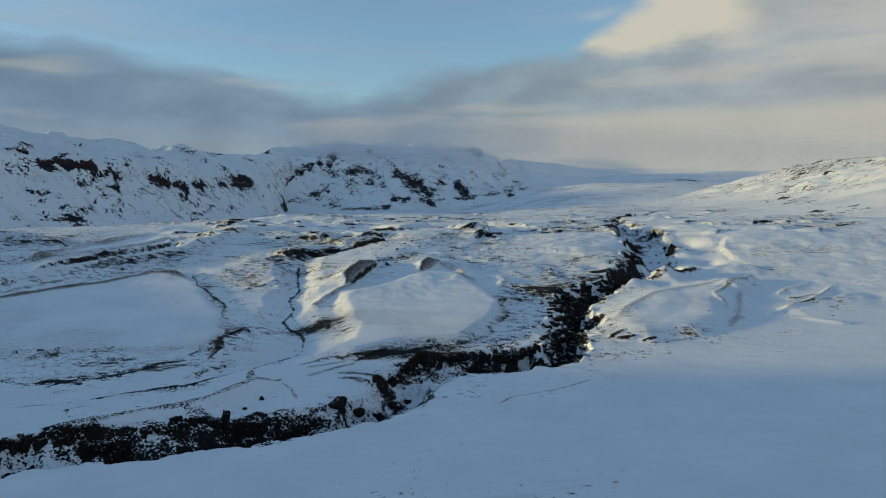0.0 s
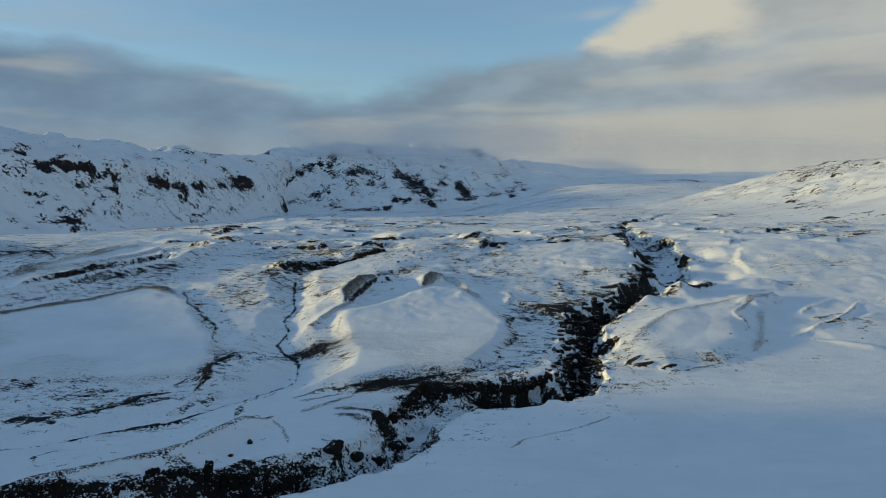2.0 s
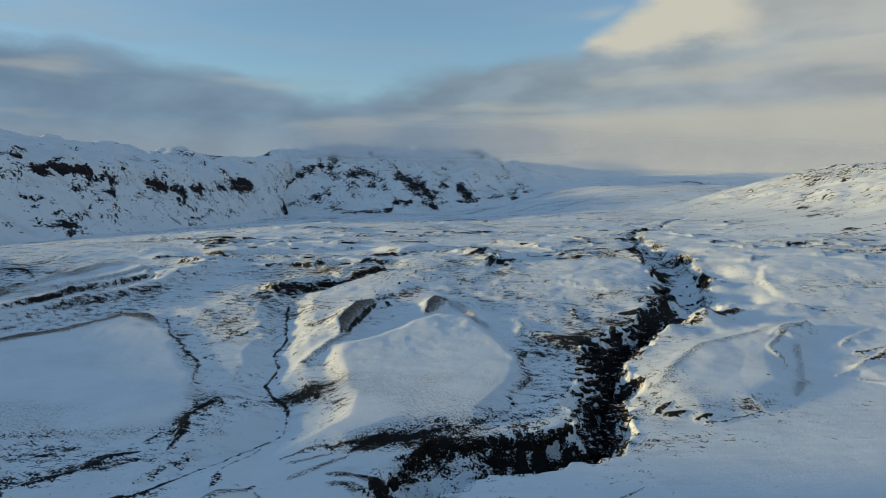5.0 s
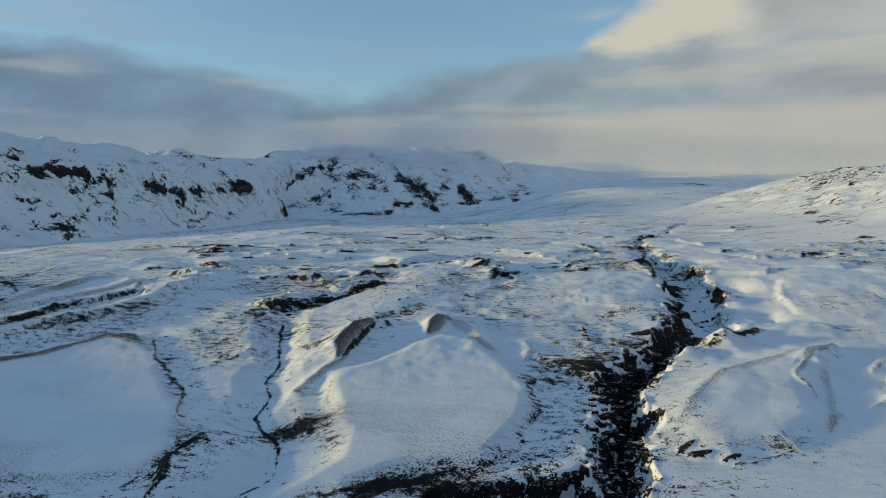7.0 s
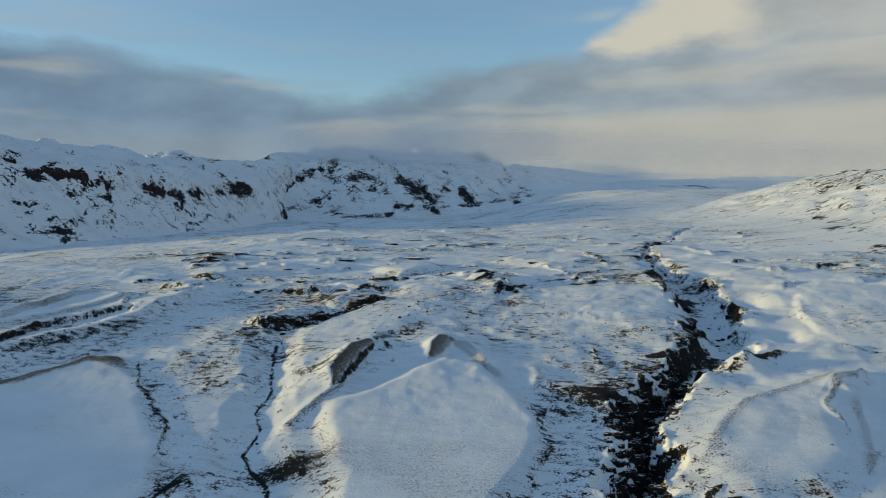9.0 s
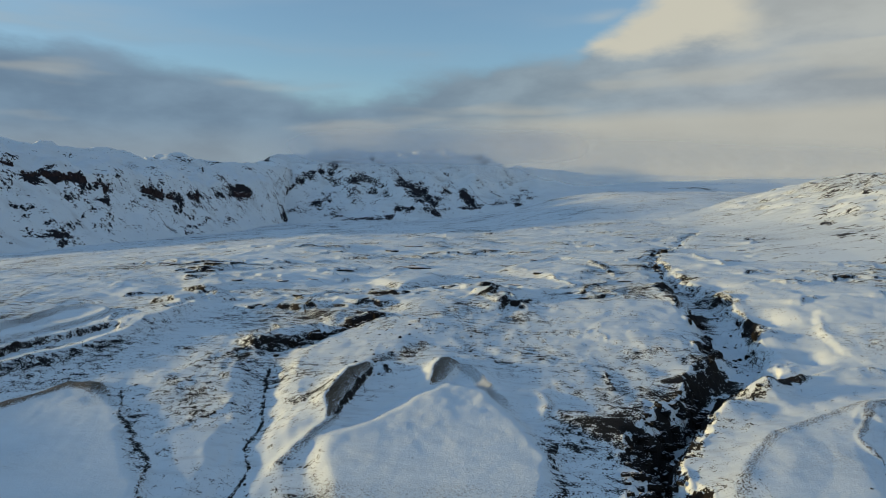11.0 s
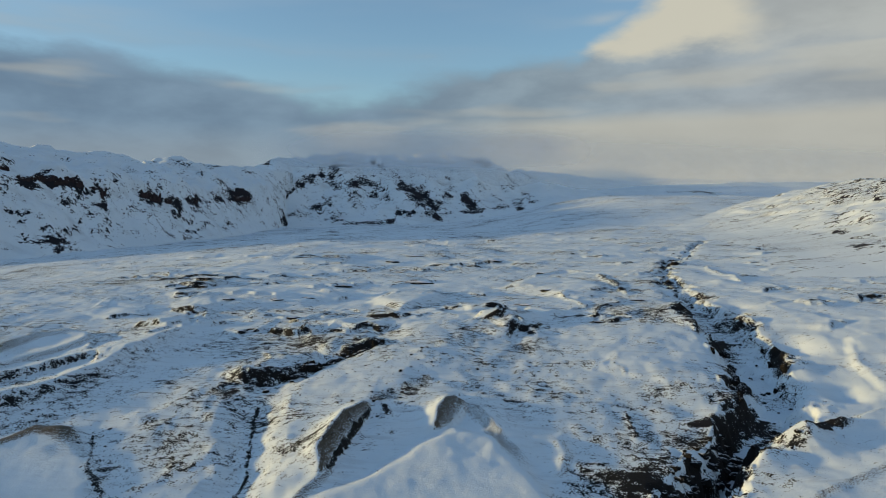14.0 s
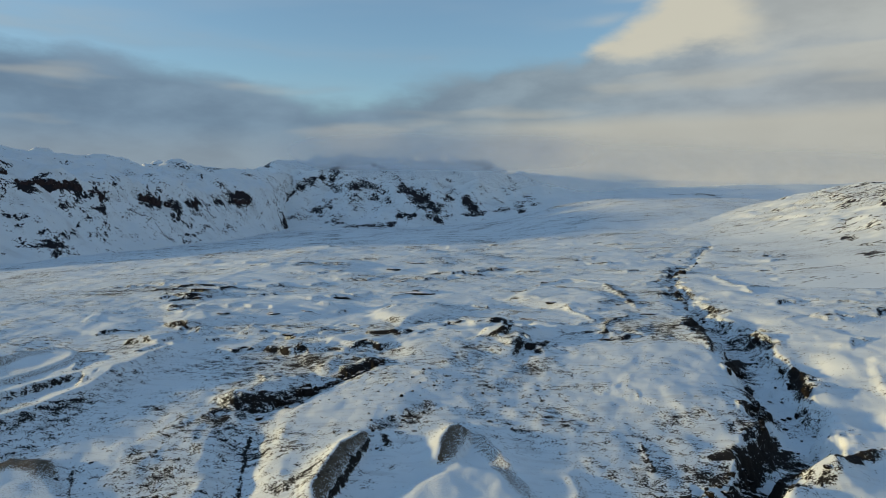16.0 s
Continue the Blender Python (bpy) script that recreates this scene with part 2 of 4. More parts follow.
class Land:
    """Points of a sheet with their height, bare rock and thin turf."""

    def __init__(self, x, y):
        self.x, self.y = x, y
        self.z, self.rock, self.turf = np.zeros_like(x), np.full(x.shape, -0.30), np.zeros_like(x)
        self.wall = np.zeros_like(x)

    def near(self, pts, reach):
        p = np.array(pts, float)
        lo, hi = p.min(0) - reach, p.max(0) + reach
        return np.nonzero((self.x > lo[0]) & (self.x < hi[0]) & (self.y > lo[1]) & (self.y < hi[1]))[0]

    def ridge(self, pts, h, left, right, rock=(0, 0, 0), turf=(0, 0, 0), sharp=1.6, taper=0.12, wave=1.0):
        """A crest with its own width on either side; rock, turf: how much and between which distances to the right (left: negative)."""
        k = self.near(pts, 3 * max(left, right))
        if not len(k):
            return
        x, y = self.x[k], self.y[k]
        wob = wave * fbm(x, y, 14, 3, 5)
        d, s, t = along(x + wob, y + wob, pts)
        end = step(0, taper, t) * step(0, taper, 1 - t)
        self.z[k] += h * end * np.exp(-(d / np.where(s > 0, left, right)) ** sharp)
        sd = -s * d
        for arr, (amount, a, b) in ((self.rock, rock), (self.turf, turf)):
            if amount:
                arr[k] += amount * end * step(a - 1.5, a + 1.0, sd) * step(b + 2.0, b - 1.5, sd)

    def bank(self, pts, h, left, right, turf, brow=0.8):
        """A scar in the turf: a crest whose right flank is bare and lens-shaped, with a dark lip under it."""
        k = self.near(pts, 3 * max(left, right))
        if not len(k):
            return
        x, y = self.x[k], self.y[k]
        w = 0.5 * fbm(x, y, 6, 3, 15)
        d, s, t = along(x + w, y + w, pts)
        bow = np.sqrt(np.clip(4 * t * (1 - t), 0, 1)) + 0.02
        wr = right * bow
        sd = -s * d
        self.z[k] += h * bow * np.where(sd < 0, np.exp(-(d / left) ** 1.6), np.clip(1 - 0.55 * sd / wr, 0, 1) * step(wr * 1.25, wr * 0.95, sd))
        self.turf[k] += turf * (1 - 0.55 * np.clip(sd / wr, 0, 1)) * step(-0.3, 0.8, sd) * step(wr * 1.02, wr * 0.9, sd) * (d < right * 1.1)
        self.rock[k] += brow * step(wr * 0.86, wr * 1.0, sd) * step(wr * 1.3, wr * 1.1, sd) * (bow > 0.3)

    def bluff(self, pts, h, face, reach, rock=0.0, brow=2.0, taper=0.15, turf=0.0):
        """A step: the land to the left of the line stands h higher and falls away again over reach."""
        k = self.near(pts, reach * 2.5)
        if not len(k):
            return
        x, y = self.x[k], self.y[k]
        wob = fbm(x, y, 9, 3, 8)
        d, s, t = along(x + wob * face * 0.4, y + wob * face * 0.4, pts)
        sd = s * d
        end = step(0, taper, t) * step(0, taper, 1 - t)
        self.z[k] += h * end * step(0, face, sd) * np.exp(-np.maximum(sd, 0) / reach) * step(2.5 * reach, 1.5 * reach, d)
        self.z[k] += 0.16 * h * end * fbm(x, y, 4.5, 3, 9) * step(-brow, 0.5, sd) * step(face * 2, face, sd)
        band = end * step(-brow, 0.3, sd) * step(face + brow, face * 0.7, sd)
        self.rock[k] += rock * band
        self.turf[k] += turf * band

    def lobe(self, pts, h, edge, turf=0.0, rock=0.0, rim=0.0):
        """A raised flat with a sloping edge."""
        k = self.near(pts, edge * 2)
        if not len(k):
            return
        x, y = self.x[k], self.y[k]
        sd = inside(x + 2 * fbm(x, y, 18, 3, 3), y + 2 * fbm(x, y, 18, 3, 4), pts)
        self.z[k] += h * step(-edge * 0.35, edge, sd) + rim * np.exp(-((sd - edge) / edge) ** 2)
        band = np.exp(-((sd - edge * 0.2) / (edge * 0.45)) ** 2)
        self.turf[k] += turf * band + 0.19 * np.clip(0.55 + fbm(x, y * 1.6, 34, 3, 6), 0.1, 1.2) * step(0, edge, sd)
        self.rock[k] += rock * band - 0.70 * step(edge * 0.3, edge * 1.2, sd)

    def cut(self, pts, depth, half, floor=0.35, rock=0.0, bed=0.0, rough=1.5, taper=0.04):
        """A gully or gorge; bed: dark line of water and stones down its middle."""
        k = self.near(pts, np.max(half) * 3)
        if not len(k):
            return
        x, y = self.x[k], self.y[k]
        bend = rough * (1 + 0.9 * step(345, 400, y) * step(9, 14, np.max(half)))
        d, s, t = along(x + bend * fbm(x, y, 13, 4, 21), y + bend * fbm(x, y, 13, 4, 22), pts)
        end = step(0, taper, t) * step(0, taper, 1 - t)
        if np.ndim(depth):
            q = np.array(pts, float)
            run = np.concatenate([[0], np.cumsum(np.hypot(*(q[1:] - q[:-1]).T))])
            run_m = run[-1]
            run /= run_m
            depth, half, rock = np.interp(t, run, depth), np.interp(t, run, half), np.interp(t, run, rock)
            floor = np.interp(half, (5, 13.2, 14.5, 19), (0.2, 0.14, 0.36, 0.3))
        p = depth * end * step(half, half * floor, d)
        wall = step(half * 1.1, half * 0.9, d) * step(half * floor * 0.6, half * floor, d) * end
        if np.ndim(depth):
            deep = step(9.6, 10.8, depth)
            q = d / half
            slot = depth * end * (0.40 * step(1.0, 0.5, q) + 0.60 * step(0.52, 0.13, q))
            p = p + (slot - p) * deep
            phase = t * run_m * 2 * math.pi / 10.5 + 3.0 * fbm(x, y, 19, 2, 26) + 0.05 * d * s
            rib = step(0.38, 0.72, 0.5 + 0.5 * np.sin(phase) + 0.22 * fbm(x, y, 4, 2, 27))
            face = step(1.12, 0.95, q) * step(0.08, 0.16, q) * end * deep
            self.z[k] += face * (rib - 0.5) * 2.2 * step(1.1, 0.6, q)
            self.rock[k] += face * (1.0 * rib - 0.62 + 0.9 * step(0.50, 0.28, q) - 0.5 * step(0.62, 0.8, q) * (s < 0)) - 0.5 * deep * end * step(0.16, 0.07, q)
            self.wall[k] = np.maximum(self.wall[k], face)
        beds = p + 1.1 * fbm(x, y, 16, 3, 23)
        self.z[k] -= p + wall * np.minimum(depth * 0.05, 0.55) * (np.sin(beds * 2 * math.pi / 2.6) + 1.3 * fbm(x, y, 5, 3, 24))
        if np.any(rock):
            self.rock[k] += (rock + 0.38 * fbm(x, y, 26, 3, 25)) * end * step(half * 1.12, half * 0.92, d) * step(half * floor * 0.55, half * floor * 0.85, d)
        if bed:
            self.rock[k] += bed * end * step(0.95, 0.1, d)

    def paint(self, pts, wide, rock=0.0, turf=0.0, h=0.0, wave=0.8, taper=0.15):
        """A narrow band of bare ground along a line, swelling and thinning on its way, on a low swell of its own."""
        k = self.near(pts, 4 * wide + 4)
        if not len(k):
            return
        x, y = self.x[k], self.y[k]
        d, s, t = along(x + wave * fbm(x, y, 8, 3, 45), y + wave * fbm(x, y, 8, 3, 46), pts)
        w = wide * (1 + 0.5 * fbm(x, y, 12, 2, 47)) * (0.35 + 0.65 * step(0, taper, t) * step(0, taper, 1 - t))
        g = step(1.35 * w, 0.65 * w, d)
        self.rock[k] += rock * g
        self.turf[k] += turf * g
        if h:
            self.z[k] += h * np.exp(-(d / (1.6 * w)) ** 2)

    def spot(self, cx, cy, rx, ry, rock=0.0, turf=0.0, h=0.0, turn=0.0):
        k = self.near([(cx, cy)], 2.5 * max(rx, ry))
        if not len(k):
            return
        c, s = math.cos(radians(turn)), math.sin(radians(turn))
        u, v = self.x[k] - cx, self.y[k] - cy
        g = np.exp(-(((u * c + v * s) / rx) ** 2 + ((v * c - u * s) / ry) ** 2))
        self.rock[k] += rock * g
        self.turf[k] += turf * g
        self.z[k] += h * g


BASE_Y = (-900, -400, 0, 130, 200, 240, 280, 320, 360, 400, 450, 600, 800, 1100, 1500, 2500, 5200)
BASE_Z = (10, 4, -4, -8, -9.5, -5.2, -0.2, 4.8, 10, 14.5, 19.5, 20, 16, 12, 2, -8, -10)


def plain(x, y):
    """Smooth height of the valley floor."""
    z = sum(np.interp(y + o, BASE_Y, BASE_Z) for o in (-18, 0, 18)) / 3
    z = z + np.maximum(x - 60, 0) * 0.03 * np.clip((y - 250) / 200, 0, 1) * np.clip((1600 - x) / 800, 0, 1)
    z = z + 0.04 * np.clip(x - 25, 0, 220) * step(235, 195, y) * step(60, 130, y)
    z = z + 100 * step(-100, 700, x) * step(1000, 3200, y)
    z = z - 0.07 * np.clip(-x - 220, 0, 700) * step(480, 820, y) * step(3000, 2000, y)
    return z


GORGE_FAR = [(420, 1200), (370, 1096), (300, 950), (262, 870), (210, 768), (172, 660), (154, 582), (140, 515)]
GORGE_MID = [(140, 497), (141, 478), (139, 462), (131, 425), (126, 395), (121, 370), (115, 354), (104, 344)]
GORGE_DEEP = [(96, 335), (84, 322), (71, 308), (60, 291), (54, 272), (50, 252), (45, 234), (36, 222), (24, 215), (12, 213)]
GORGE_LOW = [(3, 211), (-8, 200), (-16, 181), (-25, 166), (-36, 157), (-52, 150), (-68, 143), (-84, 134), (-108, 121), (-148, 101), (-220, 76)]
GORGE = GORGE_FAR + GORGE_MID + GORGE_DEEP + GORGE_LOW
GORGE_DEPTH = [1.5, 2, 2.5, 2.5, 3, 3, 3.5, 4.5] + [6.5, 7, 7.5, 8, 8.5, 9, 9.5, 10] + [11, 11, 12, 12, 12, 12, 12, 12, 11, 10] + [9] * 11
GORGE_HALF = [6, 7, 8, 9, 10, 10, 11, 14] + [16, 17, 18, 19, 19, 18, 16, 13] + [11, 11, 10.5, 10, 10, 10.5, 11, 12, 12, 12] + [12, 12, 11, 10, 10, 10, 10, 10, 10, 10, 10]
GORGE_ROCK = [0.25, 0.25, 0.25, 0.25, 0.25, 0.25, 0.2, 0.15] + [0.0] * 7 + [0.12] + [0.05] * 8 + [0.3, 0.5] + [0.6] * 4 + [0.62] * 7
BROOK = [(-80, 362), (-77, 345), (-73, 328), (-68, 307), (-68, 290), (-64, 279), (-66, 266), (-60, 256), (-53, 247), (-51, 231), (-59, 219), (-66, 208), (-75, 194), (-95, 180), (-130, 165)]
RIDGE_WEST = [(-330, 200), (-250, 262), (-206, 314), (-186, 335), (-170, 352), (-160, 366), (-154, 380), (-149, 400), (-146, 420), (-142, 446), (-130, 474)]
LOBE_WEST = [(-215, 268), (-190, 290), (-173, 304), (-162, 310), (-152, 325), (-147, 333), (-134, 331), (-123, 322), (-112, 307), (-105, 293), (-94, 276), (-84, 257), (-78, 243), (-83, 230), (-83, 224), (-100, 221), (-130, 219), (-215, 214)]
LOBE_MID = [(-48, 290), (-46, 277), (-42, 264), (-44, 253), (-38, 246), (-39, 234), (-47, 217), (-30, 214), (-17, 222), (0, 229), (10, 231), (20, 249), (25, 264), (27, 280), (21, 302), (10, 326), (-7, 331), (-24, 313), (-36, 298)]
LOBE_EAST = [(60, 244), (76, 270), (95, 293), (119, 307), (148, 323), (156, 320), (137, 302), (124, 277), (116, 256), (98, 241), (75, 235)]
RIDGE_MID = [(-54, 268), (-51, 298), (-47, 327), (-39, 357), (-28, 378), (-19, 398), (-12, 427), (-5, 458), (17, 491)]


def valley(L, detail=True):
    """All the shapes of the valley floor."""
    x, y = L.x, L.y
    L.z += plain(x, y)
    L.z += 1.7 * fbm(x, y, 150, 3, 31) * step(230, 420, y) + 9 * fbm(x, y, 500, 3, 37) * step(900, 1700, y)
    L.z += 5 * np.abs(fbm(x * 0.7, y, 130, 4, 38)) * step(560, 900, y) * step(2400, 1700, y)
    L.z += 0.6 * fbm(x, y, 38, 4, 32) * (0.15 + 0.85 * step(230, 380, y))
    L.z += 0.9 * np.abs(fbm(x * 0.6, y * 1.4, 60, 3, 33)) * step(430, 560, y)
    # long low terraces across the slope
    crease = 1 - np.abs(fbm(x * 0.4 + y * 0.12, y, 30, 3, 34))
    L.z += (0.7 * crease + 0.42 * fbm(x, y, 9, 3, 35)) * (0.25 + 0.75 * step(240, 330, y)) * step(2200, 1500, y)
    L.rock += 0.24 * step(0.86, 0.99, crease) * step(250, 330, y)
    # patchy bare ground, more of it in some places
    L.rock += 0.36 * fbm(x, y * 1.3, 70, 3, 41) + 0.16 * fbm(x * 0.6, y * 1.5, 22, 3, 42) - 0.16 * step(200, 180, y) + 0.46 * step(200, 255, y) + 0.08 * step(300, 360, y) - 0.18 * step(430, 560, y)
    L.rock -= 0.30 * step(55, 95, x - 0.25 * (y - 240)) * step(560, 420, y)
    # hill behind and to the west, out of which the shade comes
    crest = np.interp(y + 6 * fbm(x, y, 90, 2, 51), (-900, 149, 177, 192, 248, 328, 374, 434, 494), (64, 64, 47, 40, 33, 22, 18, 9, 0))
    L.z += np.maximum(crest * (1 + 0.14 * fbm(x, y, 55, 3, 53) * step(170, 200, y)), 0) * step(-275, -345, x) * (0.6 + 0.4 * step(-900, -400, x))
    # large ridges and flats
    L.ridge(RIDGE_WEST, 2.6, 26, 9, sharp=1.4)
    L.ridge(RIDGE_WEST, 1.8, 11, 3.5, sharp=1.15, wave=0.5)
    L.ridge(RIDGE_WEST[:8], 0.3, 3, 10, rock=(0.42, 1.5, 7), wave=0.6)
    L.ridge(RIDGE_WEST[:9], 0.2, 3, 18, rock=(0.16, 5, 17), wave=2)
    L.lobe(LOBE_WEST, 2.2, 6, turf=0.22, rock=0.15)
    L.ridge([(-215, 268), (-190, 290), (-173, 304), (-162, 310), (-152, 325), (-147, 333), (-134, 331), (-124, 322)], 1.9, 3, 7, turf=(0.75, 0.3, 6.5), wave=0.4)
    L.bluff([(-66, 241), (-76, 245), (-81, 238), (-82, 228), (-80, 216)], 2.5, 4, 8, rock=0.25)
    L.lobe(LOBE_MID, 3.0, 7, turf=0.12)
    L.ridge(RIDGE_MID, 2.5, 32, 26, rock=(0.12, 4, 26), wave=0.4)
    L.lobe(LOBE_EAST, 2.4, 11, turf=0.12, rim=0.7)
    L.spot(136, 405, 50, 70, h=-5.0)
    L.ridge([(134, 300), (137, 304), (146, 314), (156, 322)], 2.0, 4, 4, rock=(0.4, 0, 5))
    # turf banks in front of the middle ridge
    L.bank([(-45, 300), (-47, 311), (-45, 325), (-41, 338), (-37, 349)], 4.5, 5, 5.6, 1.15)
    L.ridge([(-58, 274), (-51, 285), (-44, 300), (-42, 306)], 1.6, 3, 3, turf=(0.45, 0, 2.2), rock=(0.4, 1, 2.5), wave=0.4)
    L.ridge([(-31, 336), (-29, 343), (-31, 350)], 0.6, 2, 2, rock=(0.9, -0.5, 1.0), wave=0.4)
    L.bank([(-12, 330), (-11, 340), (-8, 350), (-4, 356)], 4.5, 4, 7.5, 1.0, 0.2)
    L.ridge([(-8, 352), (-5, 356), (2, 348), (9, 336), (15, 320), (20, 305)], 1.6, 7, 5, turf=(0.40, -0.5, 5.5), wave=1.6, taper=0.3)
    L.ridge([(24, 328), (29, 324), (30, 316), (27, 308), (20, 303)], 1.1, 2, 3.5, turf=(0.4, -2.2, -0.5), wave=0.3, taper=0.3)
    # black bluff by the brook
    L.bluff([(-106, 380), (-94, 374), (-84, 372), (-76, 376), (-66, 384), (-57, 399)], 5.5, 8, 25, rock=0.62, taper=0.25)
    L.bluff([(-58, 403), (-49, 410), (-40, 417), (-34, 428)], 5.0, 6, 22, rock=0.72, taper=0.2)
    L.spot(-92, 366, 14, 7, rock=0.35)
    # west terraces
    L.bluff([(-204, 318), (-192, 345), (-187, 366), (-178, 379), (-169, 392), (-161, 396), (-156, 385)], 3.6, 2.4, 22, rock=0.50, turf=0.15, brow=0.4)
    L.ridge([(-230, 350), (-214, 376), (-214, 405), (-207, 430), (-196, 438), (-184, 437)], 3, 5, 6, rock=(0.3, 0, 4), turf=(0.35, 0, 7))
    L.bluff([(-168, 405), (-172, 418), (-168, 432)], 1.8, 3, 8, rock=0.4)
    L.bluff([(-262, 352), (-232, 372), (-222, 392)], 2.2, 3, 12, rock=0.35)
    # lower bank above the gorge
    L.ridge([(-112, 122), (-97, 136), (-90, 143), (-83, 150), (-74, 156), (-66, 162), (-61, 170), (-57, 181), (-49, 194)], 3.0, 7, 5)
    L.ridge([(-47, 213), (-62, 205), (-90, 185), (-120, 168), (-160, 150)], 2.5, 9, 9, wave=2)
    L.spot(-50, 256, 10, 5, rock=1.15, turf=0.9, turn=20)
    L.spot(-112, 196, 22, 8, rock=0.6, turn=15)
    L.spot(-125, 205, 55, 30, rock=0.30, turn=10)
    L.spot(-75, 178, 30, 14, rock=0.25, turn=30)
    L.spot(-64, 290, 24, 55, rock=0.18)
    L.spot(-95, 320, 26, 40, rock=0.12)
    L.spot(-72, 222, 12, 14, rock=0.3)
    L.spot(-90, 208, 14, 4, rock=0.85, turn=20)
    L.spot(-94, 147, 6, 4, rock=0.5)
    L.spot(-72, 206, 12, 4, rock=0.5)
    L.spot(-104, 213, 26, 5, rock=0.5, turn=8)
    L.spot(-80, 190, 14, 3, rock=0.5, turn=30)
    # seams, rims and outcrops
    for pts, wide, rock, turf, h in (
            ([(-107, 193), (-103, 198), (-96, 204), (-93, 211), (-82, 215)], 1.0, 0.75, 0.2, 0.5),
            ([(-121, 192), (-118, 195), (-106, 188)], 1.4, 0.7, 0.1, 0.3),
            ([(-115, 187), (-114, 192), (-111, 196)], 1.1, 0.7, 0.1, 0.3),
            ([(-59, 191), (-59, 201), (-57, 206), (-55, 221)], 0.8, 0.8, 0.1, 0.4),
            ([(-96, 164), (-97, 170), (-96, 174)], 0.6, 0.8, 0.0, 0.3),
            ([(-90, 143), (-86, 148), (-83, 150), (-74, 156), (-66, 162), (-62, 167)], 1.8, 0.52, 0.50, 0.8),
            ([(-62, 168), (-60, 172), (-59, 177), (-54, 186), (-49, 194)], 1.6, 0.58, 0.45, 0.7),
            ([(-48, 192), (-44, 186), (-41, 178)], 0.7, 0.5, 0.4, 0.2),
            ([(-42, 199), (-37, 204), (-33, 209), (-29, 212)], 0.9, 0.55, 0.4, 0.4),
            ([(-44, 208), (-38, 211), (-34, 214)], 0.7, 0.5, 0.5, 0.2),
            ([(-280, 428), (-262, 427), (-250, 427), (-235, 409)], 1.1, 0.5, 0.6, 0.6),
            ([(-200, 297), (-190, 311), (-181, 322)], 2.2, 0.45, 0.2, 0.4)):
        L.paint(pts, wide, rock, turf, h)
    for pts, wide, rock, turf, h in (
            ([(-128, 334), (-116, 308), (-106, 294), (-93, 277), (-88, 260), (-82, 259)], 0.7, 0.5, 0.25, 0.3),
            ([(-78, 214), (-78, 222), (-80, 231), (-80, 240), (-77, 248), (-72, 244)], 1.3, 0.75, 0.2, 0.8),
            ([(152, 319), (137, 310), (121, 289), (121, 279), (120, 272)], 1.3, 0.55, 0.3, 0.7),
            ([(153, 297), (162, 305), (178, 318)], 1.0, 0.6, 0.2, 0.5),
            ([(154, 290), (170, 296)], 0.8, 0.7, 0.2, 0.5),
            ([(134, 268), (148, 276), (172, 296), (186, 311)], 0.9, 0.3, 0.3, 0.9),
            ([(141, 266), (150, 260), (160, 255)], 0.8, 0.3, 0.2, 0.8),
            ([(15, 173), (20, 180), (30, 184), (37, 188), (45, 194)], 0.5, 0.42, 0.5, 0.15),
            ([(64, 237), (71, 238)], 1.0, 0.9, 0.6, 0.8),
            ([(72, 233), (78, 236)], 0.8, 0.9, 0.5, 0.6),
            ([(62, 239), (68, 243)], 0.7, 0.9, 0.3, 0.6),
            ([(74, 231), (91, 238)], 0.7, 0.5, 0.4, 0.4)):
        L.paint(pts, wide, rock, turf, h)
    for pts, wide, rock, turf, h in (
            ([(114, 416), (128, 440), (135, 447), (142, 445)], 3.0, 0.9, 0.0, 1.5),
            ([(102, 376), (110, 380), (117, 378)], 3.4, 0.9, 0.0, 1.6),
            ([(106, 362), (112, 371)], 1.8, 0.9, 0.0, 1.0),
            ([(79, 338), (94, 347), (110, 356), (106, 340)], 4.5, 0.8, 0.0, 1.0),
            ([(149, 425), (143, 410), (137, 392)], 2.8, 1.0, 0.0, 1.8),
            ([(113, 329), (126, 340)], 2.0, 0.9, 0.0, 1.0),
            ([(113, 364), (120, 358), (112, 335)], 2.0, 0.5, 0.0, 0.0),
            ([(145, 462), (150, 460), (152, 448)], 3.5, 0.5, 0.0, 0.6),
            ([(132, 522), (124, 480), (120, 455), (116, 440)], 3.0, 0.6, 0.0, 0.8),
            ([(162, 674), (198, 738), (226, 763)], 3.0, 0.7, 0.0, 1.0),
            ([(167, 656), (155, 594), (151, 560)], 3.0, 0.6, 0.0, 1.0),
            ([(105, 322), (111, 325), (124, 338), (136, 344)], 1.8, 0.7, 0.3, 0.9)):
        L.paint(pts, wide, rock, turf, h, wave=2.5)
